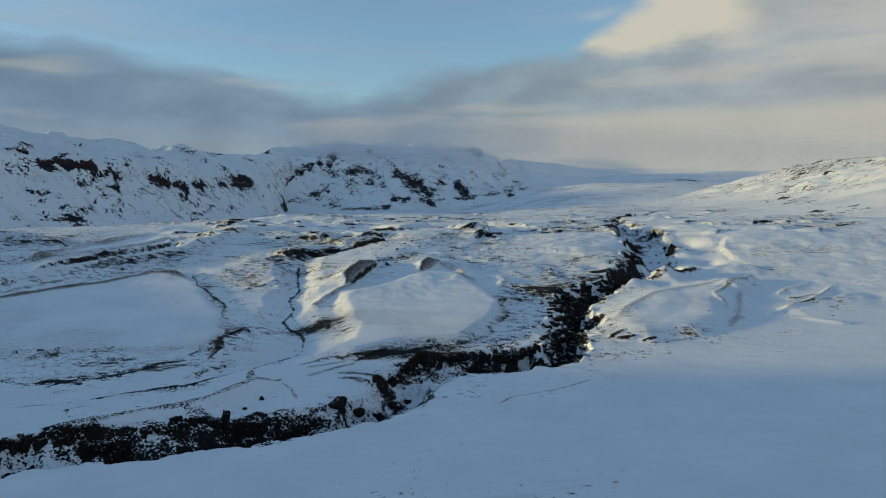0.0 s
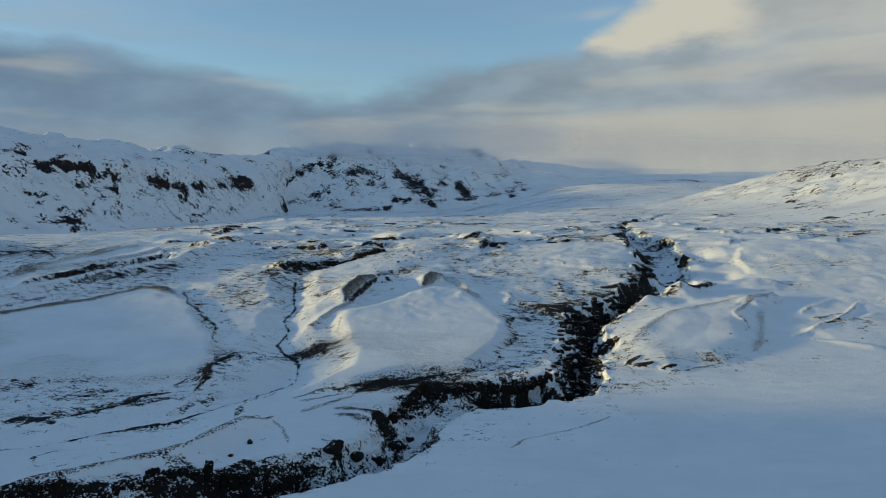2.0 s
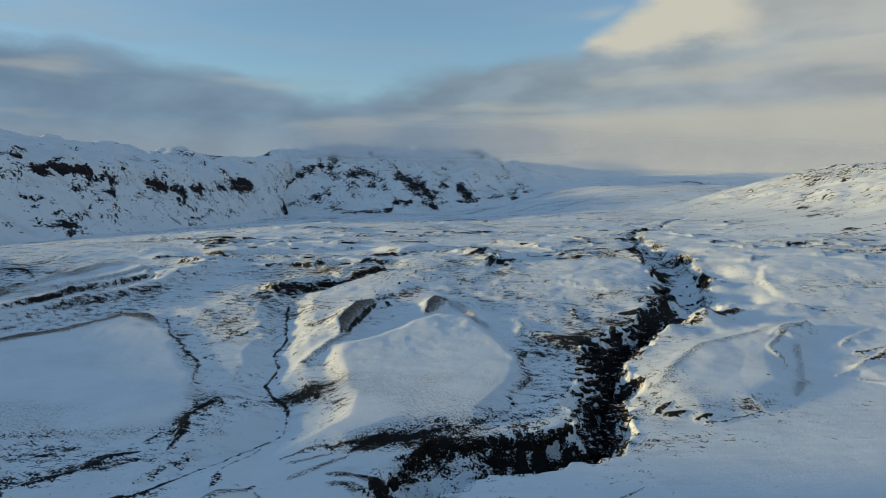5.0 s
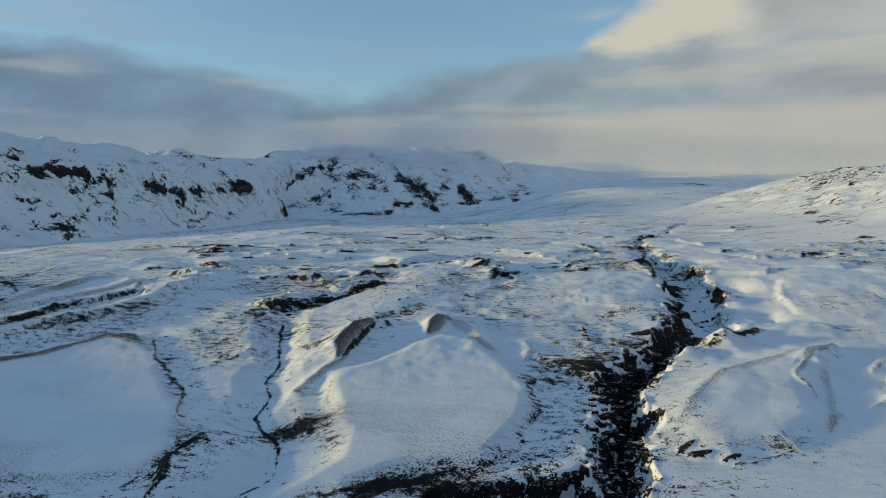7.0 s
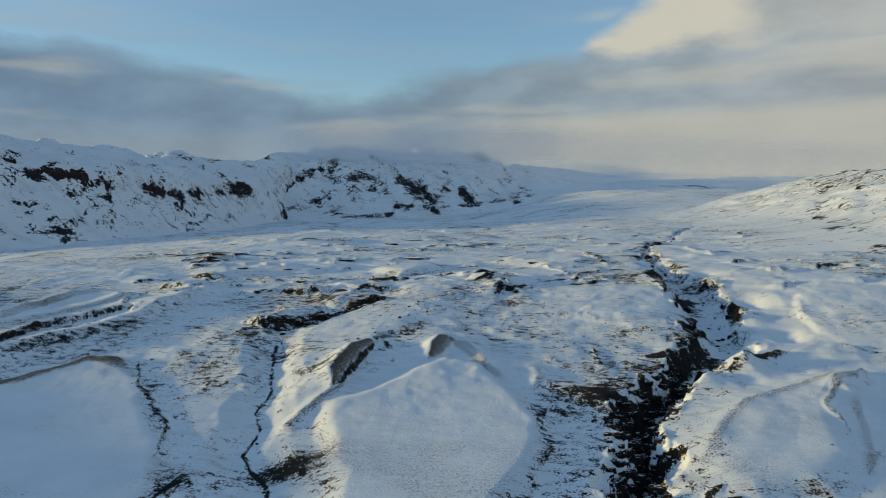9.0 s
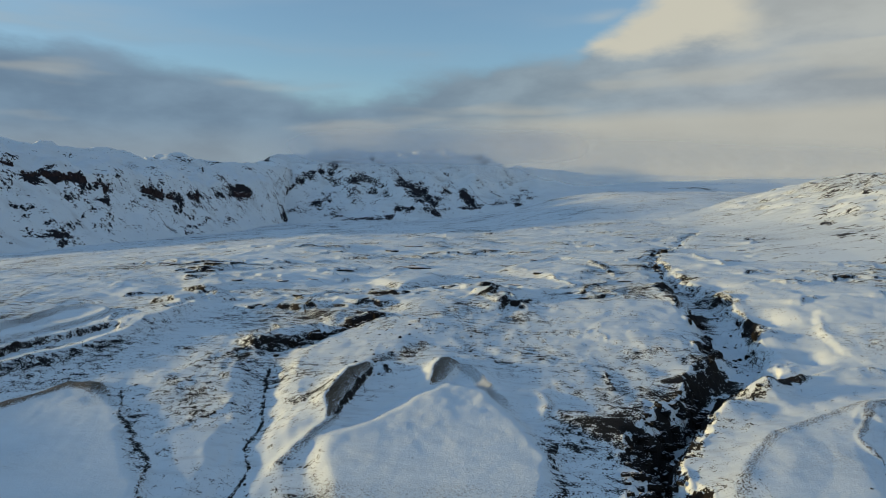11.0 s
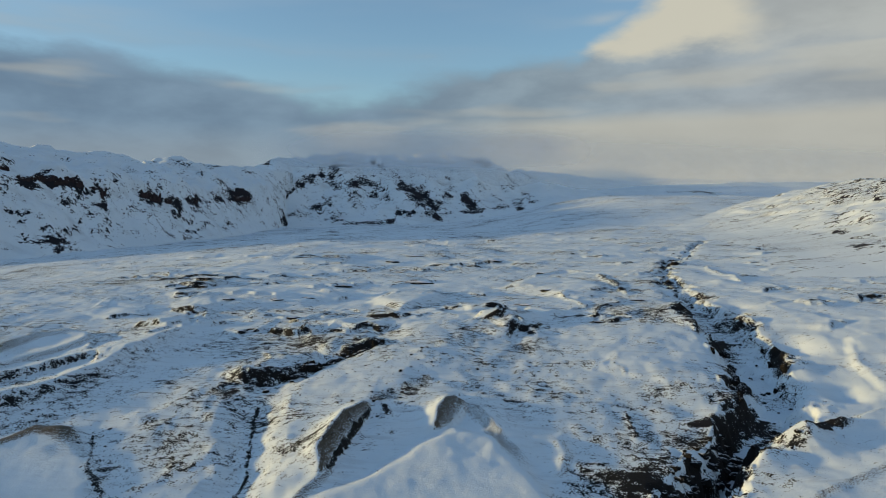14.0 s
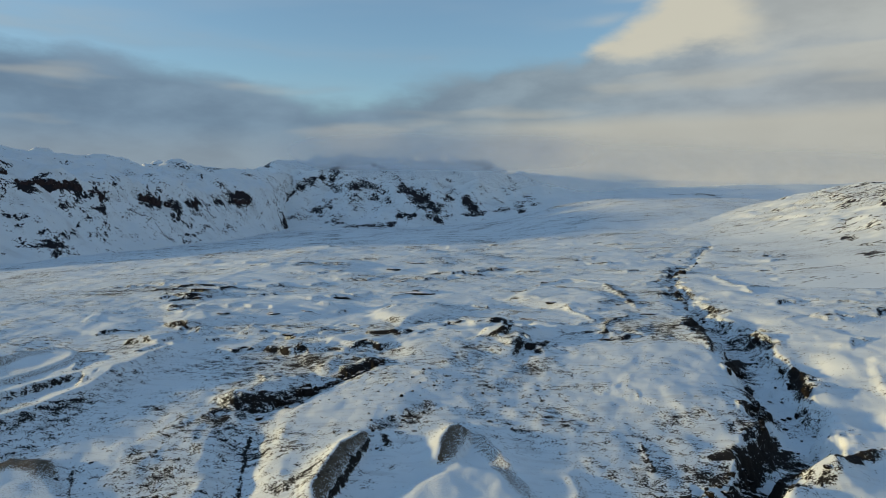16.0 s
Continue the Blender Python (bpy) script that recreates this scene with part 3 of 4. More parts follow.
    for pts, wide, rock, turf, h in (
            ([(-114, 339), (-104, 336)], 4.0, 0.35, 0.0, 0.2),
            ([(-97, 294), (-92, 302), (-85, 309)], 2.6, 0.35, 0.0, 0.4),
            ([(-57, 309), (-52, 318), (-45, 326)], 2.4, 0.45, 0.1, 0.4),
            ([(58, 348), (56, 337), (56, 326)], 0.5, 0.7, 0.1, 0.3),
            ([(60, 392), (68, 406), (64, 382)], 1.0, 0.5, 0.1, 0.4),
            ([(-35, 352), (-27, 358), (-15, 375)], 4.0, 0.30, 0.3, 0.0),
            ([(-1, 381), (12, 393), (29, 417), (39, 431)], 6.0, 0.20, 0.2, 0.0),
            ([(10, 363), (16, 357), (18, 354)], 3.5, 0.40, 0.1, 0.2),
            ([(34, 364), (37, 357)], 3.0, 0.35, 0.1, 0.2),
            ([(29, 396), (57, 392)], 5.0, 0.25, 0.1, 0.0),
            ([(27, 301), (39, 299), (56, 301), (60, 308)], 4.5, 0.40, 0.1, 0.3),
            ([(31, 303), (40, 307), (47, 301), (62, 318)], 4.0, 0.30, 0.1, 0.2)):
        L.paint(pts, wide, rock, turf, h, wave=2.0)
    for pts, wide, rock, turf, h in (
            ([(-51, 603), (-36, 636), (-18, 654)], 1.8, 0.8, 0.1, 1.2),
            ([(10, 453), (22, 460), (40, 473)], 1.6, 0.9, 0.3, 1.2),
            ([(-27, 540), (20, 552), (68, 553), (76, 504)], 1.2, 0.35, 0.2, 1.0),
            ([(70, 687), (102, 727), (124, 685), (112, 551)], 1.8, 0.35, 0.2, 1.4),
            ([(228, 711), (214, 622), (205, 591)], 2.5, 0.4, 0.1, 1.8),
            ([(175, 494), (208, 513), (242, 524)], 1.0, 0.45, 0.1, 0.8),
            ([(69, 456), (82, 501), (101, 523), (118, 526)], 1.0, 0.5, 0.2, 0.9),
            ([(44, 287), (42, 270), (38, 253), (34, 236)], 2.5, 0.3, 0.0, 0.0)):
        L.paint(pts, wide, rock, turf, h, wave=1.5)
    for pts, wide, rock, turf, h in (
            ([(-47, 211), (-39, 216), (-30, 217), (-20, 222)], 0.8, 0.5, 0.6, 0.3),
            ([(-33, 202), (-26, 201), (-21, 198), (-16, 198)], 1.8, 0.75, 0.7, 0.5),
            ([(-29, 214), (-17, 223), (-4, 227)], 1.6, 0.5, 0.9, 0.4),
            ([(-32, 197), (-27, 196), (-23, 192)], 1.6, 0.8, 0.5, 0.4),
            ([(-34, 183), (-29, 177), (-27, 176)], 1.2, 0.9, 0.1, 0.4),
            ([(-48, 162), (-46, 166), (-42, 163)], 1.6, 0.6, 0.1, 0.2),
            ([(-63, 161), (-59, 160), (-56, 156)], 2.0, 0.7, 0.3, 0.4),
            ([(-87, 142), (-79, 148), (-72, 152), (-66, 154)], 2.4, 0.5, 0.2, 0.2),
            ([(-96, 210), (-87, 218), (-82, 226)], 1.4, 0.4, 0.1, 0.1),
            ([(-116, 213), (-105, 218), (-90, 226)], 2.0, 0.28, 0.05, 0.0),
            ([(-72, 214), (-77, 204), (-80, 198)], 1.4, 0.45, 0.0, 0.1),
            ([(-114, 179), (-110, 182), (-105, 185)], 1.5, 0.4, 0.0, 0.0)):
        L.paint(pts, wide, rock, turf, h, wave=1.6)
    # gorge and brook
    L.ridge([(132, 520), (120, 470), (112, 430), (103, 395), (92, 368), (76, 345)], 3.8, 14, 40, wave=3, taper=0.25)
    L.cut([(-20, 450), (-42, 432), (-60, 405), (-74, 380), (-79, 360), (-76, 340)], 2.5, 13, 0.15, rough=1.0, taper=0.25)
    L.cut(BROOK, 3.0, 13, 0.1, rock=0.0, bed=0.95, rough=1.2)
    L.cut(GORGE, GORGE_DEPTH, GORGE_HALF, 0.3, rock=GORGE_ROCK, rough=4.5, taper=0.02)
    L.spot(-9, 222, 20, 6.0, rock=0.85, turf=0.6, turn=12)
    L.spot(-24, 203, 10, 4, rock=0.55, turn=-30)
    for px, py, rx, ry, lift in ((112, 330, 7, 9, 4.5), (150, 372, 8, 8, -4.0), (144, 398, 6, 9, 3.0), (158, 425, 9, 10, -4.5), (150, 462, 6, 9, 3.0), (164, 500, 8, 12, -2.5), (92, 318, 6, 6, 2.5), (190, 590, 12, 14, 2.5)):
        L.spot(px, py, rx, ry, h=lift, rock=-0.1)
    L.spot(30, 240, 10, 10, rock=0.12)
    L.spot(10, 232, 8, 5, rock=0.4)
    L.ridge([(24, 296), (27, 284), (26, 268), (22, 254), (17, 243), (10, 233)], 0.5, 2, 2, rock=(0.5, -1.2, 1.2), wave=2.5)
    L.ridge([(-122, 323), (-113, 308), (-105, 293), (-94, 276), (-86, 258)], 0.4, 2, 2, rock=(0.34, -0.8, 1.2), wave=2.5)
    L.ridge([(64, 250), (80, 276), (97, 295), (120, 308), (150, 323)], 2.2, 8, 6, turf=(0.30, 0.3, 2.5), wave=1.2)
    L.ridge([(140, 303), (128, 282), (120, 262), (108, 247)], 0.6, 3, 3, turf=(0.3, -1, 1.5), rock=(0.25, -1, 1.5), wave=2)
    L.spot(52, 300, 12, 14, rock=0.2)
    L.spot(74, 330, 12, 10, rock=0.35)
    L.spot(62, 420, 30, 40, rock=-0.15)
    L.spot(98, 290, 26, 22, rock=-0.18)
    L.spot(20, 375, 26, 26, rock=0.06)
    L.spot(-6, 424, 26, 24, rock=-0.35)
    # east edges
    L.bluff([(205, 430), (182, 428), (166, 400), (162, 376), (170, 360)], 1.8, 5, 18)
    L.bluff([(172, 350), (152, 354), (134, 346), (122, 340)], 2.5, 3, 12, rock=0.55)
    L.bluff([(190, 300), (160, 284), (138, 276)], 2.0, 3, 12, rock=0.45)
    L.spot(84, 240, 16, 6, rock=0.26)
    L.spot(160, 285, 18, 5, rock=0.35)
    # mounds of the upper plain
    L.lobe([(-57, 530), (-46, 562), (-16, 572), (-8, 545), (-16, 510), (-36, 494)], 3.2, 9)
    L.lobe([(2, 452), (18, 472), (40, 497), (60, 490), (52, 470), (26, 452)], 2.6, 7)
    L.spot(-60, 450, 40, 20, rock=-0.35)
    L.spot(22, 474, 44, 26, rock=-0.6)
    L.lobe([(33, 597), (52, 650), (72, 676), (106, 622), (108, 566), (70, 545)], 3.4, 13)
    L.lobe([(-235, 345), (-216, 376), (-216, 405), (-208, 431), (-196, 439), (-183, 437), (-176, 424), (-180, 411), (-186, 398), (-194, 386), (-203, 368)], 2.6, 4, turf=0.35)
    L.lobe([(-185, 520), (-165, 570), (-110, 590), (-70, 560), (-95, 520), (-140, 500)], 2.4, 14)
    L.spot(128, 428, 8, 12, rock=0.75)
    L.spot(117, 393, 7, 11, rock=0.8)
    L.spot(106, 362, 9, 10, rock=0.75)
    L.spot(149, 418, 4, 11, rock=0.75)
    L.spot(22, 385, 28, 24, rock=0.08)
    # ledges of the upper plain
    for cx, cy, half, bend, h in ((27, 488, 24, 5, 3.0), (-34, 566, 22, 6, 2.4), (-92, 474, 6, 1.5, 2.2), (-259, 680, 9, 2, 3.0), (-220, 690, 11, 2, 2.4), (-122, 531, 22, -3, 2.2), (60, 475, 16, -3, 1.6), (84, 462, 9, 2, 1.6), (120, 560, 22, 4, 1.8), (-180, 560, 18, 3, 1.8)):
        L.bluff([(cx - half, cy - bend), (cx - half * 0.3, cy + bend), (cx + half * 0.4, cy + bend * 0.7), (cx + half, cy - bend * 0.6)], h * 0.7, 2.5, 14, rock=0.27, brow=0.8)
    if detail:
        rnd = random.Random(7)
        for i in range(260):
            cy = 440 + 1500 * rnd.random() ** 1.7
            cx = (rnd.random() * 2 - 1) * 0.62 * cy
            if abs(cx - np.interp(cy, (440, 600, 1100), (140, 155, 370))) < 35 or cx < -0.45 * cy:
                continue
            half, bend = rnd.uniform(4, 14) * cy / 600, rnd.uniform(-3, 5)
            lean = rnd.uniform(-6, 9)
            L.bluff([(cx - half, cy - bend - lean), (cx - half * 0.3, cy + bend), (cx + half * 0.4, cy + bend * 0.7), (cx + half, cy - bend * 0.6 + lean)], rnd.uniform(1.0, 2.6), 1.6 + cy / 800, 12 + cy / 60, rock=rnd.uniform(0.25, 0.75), brow=0.4 + cy / 2000)


def sheet(name, x, y, L, mat, shape):
    """A mesh sheet over the grid of points."""
    r, c = shape
    i = np.arange((r - 1) * c).reshape(r - 1, c)[:, :-1].ravel()
    quads = np.stack([i, i + 1, i + c + 1, i + c], 1)
    me = bpy.data.meshes.new(name)
    me.vertices.add(r * c)
    me.vertices.foreach_set("co", np.stack([x, y, L.z], 1).astype(np.float32).ravel())
    me.loops.add(quads.size)
    me.loops.foreach_set("vertex_index", quads.astype(np.int32).ravel())
    me.polygons.add(len(quads))
    me.polygons.foreach_set("loop_start", np.arange(0, quads.size, 4, dtype=np.int32))
    me.update(calc_edges=True)
    me.shade_smooth()
    for key, v in (("rock", L.rock), ("turf", L.turf)):
        me.attributes.new(key, "FLOAT", "POINT").data.foreach_set("value", np.clip(v, -1, 1.5).astype(np.float32))
    me.materials.append(mat)
    return new(name, me)


def spread(y0, y1, small, grow):
    out = [y0]
    while out[-1] < y1:
        out.append(out[-1] + max(small, abs(out[-1]) * grow))
    return out


rows_y = np.array(list(np.linspace(-900, 90, 28)) + spread(95, 900, 0.55, 0.0036) + spread(904, 4950, 4, 0.0075))
u = np.linspace(-1, 1, 860)
core = 0.88
fan = np.where(np.abs(u) < core, u / core, np.sign(u))
far_out = np.clip((np.abs(u) - core) / (1 - core), 0, 1) ** 2 * np.sign(u)
half_view = 0.72 * np.maximum(rows_y, 60) + 12
gx = half_view[:, None] * fan[None] + (4900 - half_view)[:, None] * far_out[None]
gy = np.repeat(rows_y[:, None], len(u), 1)
L = Land(gx.ravel(), gy.ravel())
valley(L)
zz, xx = L.z.reshape(gx.shape), gx
zu, zv = np.gradient(zz, axis=1), np.gradient(zz, axis=0)
fx = zu / np.gradient(xx, axis=1)
fy = (zv - fx * np.gradient(xx, axis=0)) / np.gradient(gy, axis=0)
steep = np.hypot(fx, fy).ravel()
L.rock += 0.34 * step(0.62, 1.25, steep) + L.wall * 0.25 * step(0.7, 1.4, steep)
ground = tagged(sheet("ground", L.x, L.y, L, M_GROUND, gx.shape), "snow-covered valley floor with bare rock and turf", "ground", kind="structure")


# ---- mountains ----
def grid(x0, x1, y0, y1, cell):
    xs, ys = np.arange(x0, x1 + cell, cell), np.arange(y0, y1 + cell, cell)
    mx, my = np.meshgrid(xs, ys)
    return mx, my


def raise_hill(name, label, box, cell, lift, rock, patches=(), turf=0.0):
    """A height sheet that sinks into the ground where it ends."""
    mx, my = grid(*box, cell)
    L = Land(mx.ravel().astype(float), my.ravel().astype(float))
    h = lift(L.x, L.y)
    L.z = plain(L.x, L.y) + h - 6
    z2 = L.z.reshape(mx.shape)
    sy, sx = np.gradient(z2, cell)
    slope = np.hypot(sx, sy).ravel()
    L.rock += rock(L.x, L.y, h, slope)
    L.turf += turf * (1 + fbm(L.x, L.y, 90, 3, 54))
    ox, oy = L.x + 6 * fbm(L.x, L.y, 30, 3, 57), L.y + 4 * fbm(L.x, L.y, 30, 3, 58)
    for px, py, ax, ay, bx, by, amount in patches:
        det = ax * by - ay * bx
        if abs(det) < 20:
            continue
        dx, dy = ox - px, oy - py
        g = ((dx * by - dy * bx) / det) ** 2 + ((ax * dy - ay * dx) / det) ** 2
        L.rock += 1.15 * amount * np.exp(-0.42 * g * g)
    return tagged(sheet(name, L.x, L.y, L, M_HILL, mx.shape), label, "mountain", kind="structure")


def by_run(pts, vals, t):
    """Values given at the corners of a line, at the share t of its length."""
    p = np.array(pts, float)
    run = np.concatenate([[0], np.cumsum(np.hypot(*(p[1:] - p[:-1]).T))])
    return np.interp(t, run / run[-1], vals)


def flank(x, y, foot, crest, tops, rise, back):
    """Height of a range: it climbs from its foot to its crest by the profile rise, and falls off gently behind."""
    df, sf, _ = along(x, y, foot)
    dc, sc, tc = along(x, y, crest)
    top = by_run(crest, tops, tc)
    share = df / (df + dc + 1e-6)
    front = top * np.interp(share, *rise)
    h = np.where(sc > 0, top - back * dc, front)
    return np.where(sf > 0, h, -0.5 * df), share, top


FOOT_WEST = [(-1900, 900), (-1150, 1330), (-930, 1480), (-790, 1640), (-690, 1980), (-620, 2300), (-590, 2600), (-640, 3000)]
CREST_WEST = [(-1662, 1667), (-1517, 1767), (-1358, 1847), (-1252, 1917), (-1204, 1967), (-1160, 2017), (-1113, 2067), (-1091, 2117), (-1042, 2167), (-1015, 2267), (-1023, 2417), (-966, 2487), (-923, 2527), (-873, 2567), (-752, 2667), (-641, 2767)]
TOPS_WEST = [322, 318, 310, 302, 291, 291, 281, 289, 274, 247, 254, 278, 255, 240, 228, 218]


def lift_west(x, y):
    wx, wy = x + 40 * fbm(x, y, 320, 3, 61) + 12 * fbm(x, y, 80, 3, 62), y + 30 * fbm(x, y, 260, 3, 60)
    h, share, top = flank(wx, wy, FOOT_WEST, CREST_WEST, TOPS_WEST, ((0, 0.08, 0.2, 0.3, 0.34, 0.45, 0.7, 0.9, 1), (0, 0.12, 0.38, 0.56, 0.68, 0.76, 0.88, 0.96, 1)), 0.35)
    rough = -np.abs(fbm(x, y, 170, 4, 63)) * 26 + fbm(x, y, 45, 4, 64) * 9 + fbm(x, y, 14, 2, 65) * 2.0
    return h + 9 + rough * step(0.0, 0.16, share) * (1 - 0.45 * step(0.55, 1.0, share)) * step(5, 60, h) + 5 * fbm(x, y, 34, 3, 59) * step(0.8, 1, share)


def rock_west(x, y, h, slope):
    return 0.34 * np.clip(slope - 0.55, 0, 1.0) + 0.10 * fbm(x, y * 0.6, 130, 3, 66) + 0.10 + 0.22 * step(0.85, 0.98, 1 - np.abs(fbm(x, y * 0.5, 90, 3, 68)))


CRAGS_WEST_A = [(-1065, 1673, 1, 45, -16, 25, 0.8), (-1001, 1662, 13, 15, -5, 9, 1), (-999, 1716, 11, 6, -6, 11, 1), (-976, 1712, 13, 11, -4, 8, 1), (-980, 1672, 10, 16, -2, 4, 0.7), (-961, 1717, 8, 11, -2, 5, 0.9), (-941, 1751, 13, 18, -2, 5, 1), (-904, 1790, 7, 22, -3, 6, 0.7), (-886, 1794, 3, 24, -8, 17, 1), (-921, 1752, 10, 19, -4, 8, 0.6), (-899, 1748, 13, 19, -3, 7, 0.5), (-929, 1700, 10, 18, -2, 4, 0.5), (-988, 1606, 21, 25, -5, 8, 0.5), (-975, 1583, 17, 15, -2, 4, 0.6)]
CRAGS_WEST_B = [(-957, 1574, 5, 4, -3, 4, 0.5), (-888, 1646, 8, 25, -5, 9, 0.6), (-918, 1594, 11, 8, -2, 4, 0.5), (-891, 1690, 2, 7, -4, 8, 0.5), (-895, 1586, 22, 29, -4, 7, 0.55), (-876, 1575, 7, 11, -3, 6, 0.6), (-602, 1194, 6, 18, -5, 10, 0.8), (-527, 1112, 11, 0, -12, 24, 0.8), (-876, 1404, 19, -11, -7, 10, 0.6), (-973, 1503, 7, 9, -3, 4, 0.6), (-903, 1894, 4, 29, -9, 18, 0.5), (-964, 2072, 16, 2, -7, 14, 0.5), (-931, 1859, 14, 3, -2, 5, 0.4), (-839, 1941, 14, 27, -9, 21, 1)]
CRAGS_WEST_C = [(-817, 1962, 6, 17, -3, 9, 0.9), (-801, 2004, 11, 22, -4, 11, 0.7), (-828, 1885, 7, 20, -4, 10, 0.5), (-786, 2140, 4, 56, -7, 20, 0.8), (-769, 2273, 11, 34, -5, 14, 0.6), (-747, 2381, 13, 32, -3, 9, 0.8), (-730, 2424, 19, 31, -2, 6, 1), (-710, 2436, 7, 10, -2, 9, 1), (-784, 1999, 12, 35, -4, 10, 0.5), (-764, 2080, 2, 42, -8, 22, 0.5), (-728, 2048, 9, 62, -3, 8, 0.6), (-745, 2003, 10, 18, -4, 12, 0.6), (-716, 2218, 9, 40, -9, 27, 0.5), (-723, 1989, 13, 28, -3, 8, 0.5)]
CRAGS_WEST_D = [(-607, 2578, 21, 19, -5, 21, 0.8), (-628, 2576, 9, 49, -1, 6, 0.5), (-970, 2426, 27, 13, -6, 15, 0.5), (-905, 2413, 28, 0, -3, 9, 0.5), (-871, 2545, 23, 82, -4, 12, 0.4), (-1067, 1952, 14, -1, -3, 6, 0.6)]
raise_hill("mountain_range_west", "steep snowy mountain range with dark rock bands", (-2600, -420, 1100, 3000), 5.5, lift_west, rock_west, CRAGS_WEST_A + CRAGS_WEST_B + CRAGS_WEST_C + CRAGS_WEST_D)


FOOT_CENTRE = [(-900, 2500), (-640, 2560), (-300, 2600), (0, 2660), (260, 2760), (520, 2900), (900, 3250)]
CREST_CENTRE = [(-943, 2767), (-833, 2867), (-762, 2917), (-713, 2967), (-607, 2997), (-473, 3027), (-363, 3067), (-223, 3087), (-15, 3147), (168, 3207), (243, 3227), (438, 3367), (788, 3667), (1391, 3967)]
TOPS_CENTRE = [203, 226, 271, 276, 288, 318, 306, 307, 319, 271, 211, 143, 93, 82]
SPURS = [([(-371, 3027), (-321, 2917), (-203, 2817), (-70, 2707)], 34, 60), ([(-246, 3057), (-151, 2947), (-62, 2847), (-14, 2767)], 30, 45), ([(-468, 2997), (-550, 2897), (-650, 2807), (-700, 2727)], 34, 55), ([(38, 3127), (99, 3007), (143, 2887)], 32, 45), ([(226, 3187), (308, 3067), (335, 2967)], 26, 50), ([(-439, 2967), (-388, 2867), (-339, 2767)], 22, 50)]


def lift_centre(x, y):
    wx, wy = x + 30 * fbm(x, y, 220, 3, 71), y + 25 * fbm(x, y, 200, 3, 70)
    h, share, top = flank(wx, wy, FOOT_CENTRE, CREST_CENTRE, TOPS_CENTRE, ((0, 0.15, 0.35, 0.6, 0.85, 1), (0, 0.10, 0.28, 0.56, 0.88, 1)), 0.30)
    for pts, lift, wide in SPURS:
        d, sd, t = along(wx, wy, pts)
        h = h + lift * np.exp(-(d / wide) ** 1.3) * step(-0.05, 0.25, t) * step(0, 0.3, 1 - t)
    rough = -np.abs(fbm(x + 0.4 * y, y * 0.5, 130, 4, 72)) * 24 + fbm(x, y, 45, 3, 73) * 6
    return h + 4 + rough * step(0.02, 0.2, share) * step(-10, 60, h) * (1 - 0.7 * step(350, 600, x))


def rock_centre(x, y, h, slope):
    return 0.25 * np.clip(slope - 0.5, 0, 1.2) + 0.2 * fbm(x, y, 160, 3, 74) * step(10, 60, h) + 0.20 - 0.18 * step(230, 300, h) - 0.42 * step(300, 520, x) + 0.26 * step(0.8, 0.97, 1 - np.abs(fbm(x + 0.5 * y, y * 0.4, 100, 3, 75))) * step(5, 40, h) * step(450, 250, x)


CRAGS_CENTRE_A = [(-633, 2795, 26, 29, -2, 8, 0.7), (-649, 2762, 13, 22, -1, 7, 0.8), (-584, 2843, 31, 9, -2, 10, 0.7), (-541, 2866, 18, 8, -1, 6, 0.6), (-649, 2577, 10, 115, -2, 10, 0.45), (-606, 2672, 31, 4, -4, 20, 0.5), (-539, 2728, 28, -4, -4, 24, 0.5), (-443, 2656, 18, 2, -4, 24, 0.7), (-388, 2633, 26, 1, -4, 24, 0.6), (-332, 2620, 31, -4, -2, 20, 0.6), (-383, 2847, 31, 17, -3, 21, 0.7), (-385, 2776, 21, 13, -2, 17, 0.4), (-313, 2856, 29, -7, -1, 11, 0.5), (-321, 2822, 38, 1, -1, 13, 0.6)]
CRAGS_CENTRE_B = [(-257, 2774, 24, -11, -2, 20, 0.5), (-266, 2624, 40, 0, -2, 22, 0.6), (-223, 2640, 17, 4, -2, 27, 0.6), (-172, 2701, 36, 2, -1, 12, 0.7), (-206, 2706, 13, 2, -1, 15, 0.5), (-188, 2844, 28, 17, -3, 43, 0.8), (-143, 2800, 27, 22, -2, 40, 0.8), (-106, 2771, 27, 10, -1, 40, 0.7), (-60, 2770, 23, 6, 0, 18, 0.7), (-71, 2729, 27, 7, 0, 18, 0.7), (-47, 2700, 18, 2, 0, 11, 0.6), (-14, 2847, 14, 17, 0, 44, 0.7), (-2, 2921, 20, -2, 0, 25, 0.4), (22, 2915, 15, 6, 0, 20, 0.5)]
CRAGS_CENTRE_C = [(65, 2858, 19, 4, 1, 26, 0.8), (88, 2819, 19, 1, 1, 24, 0.9), (102, 2777, 33, 6, 1, 23, 0.9), (56, 2757, 14, 1, 0, 8, 0.7), (210, 2813, 32, -12, 2, 28, 0.6), (278, 2911, 24, -6, 4, 45, 0.4), (289, 2780, 24, -30, 3, 32, 0.9), (333, 2968, 26, 6, 4, 35, 0.6), (361, 2895, 24, -4, 2, 19, 0.7), (263, 3022, 32, 15, 2, 23, 0.35), (142, 3143, 21, -5, 1, 29, 0.4), (185, 3113, 16, 5, 1, 12, 0.4), (-296, 2934, 29, 6, -3, 26, 0.4), (-337, 2969, 15, 2, -2, 17, 0.4)]
CRAGS_CENTRE_D = [(-244, 2894, 24, 8, -3, 36, 0.4), (-755, 2891, 32, 6, -2, 8, 0.5)]
raise_hill("mountain_centre", "snow-dusted peak with dark rocky spurs", (-1100, 1900, 2450, 4200), 8, lift_centre, rock_centre, CRAGS_CENTRE_A + CRAGS_CENTRE_B + CRAGS_CENTRE_C + CRAGS_CENTRE_D)


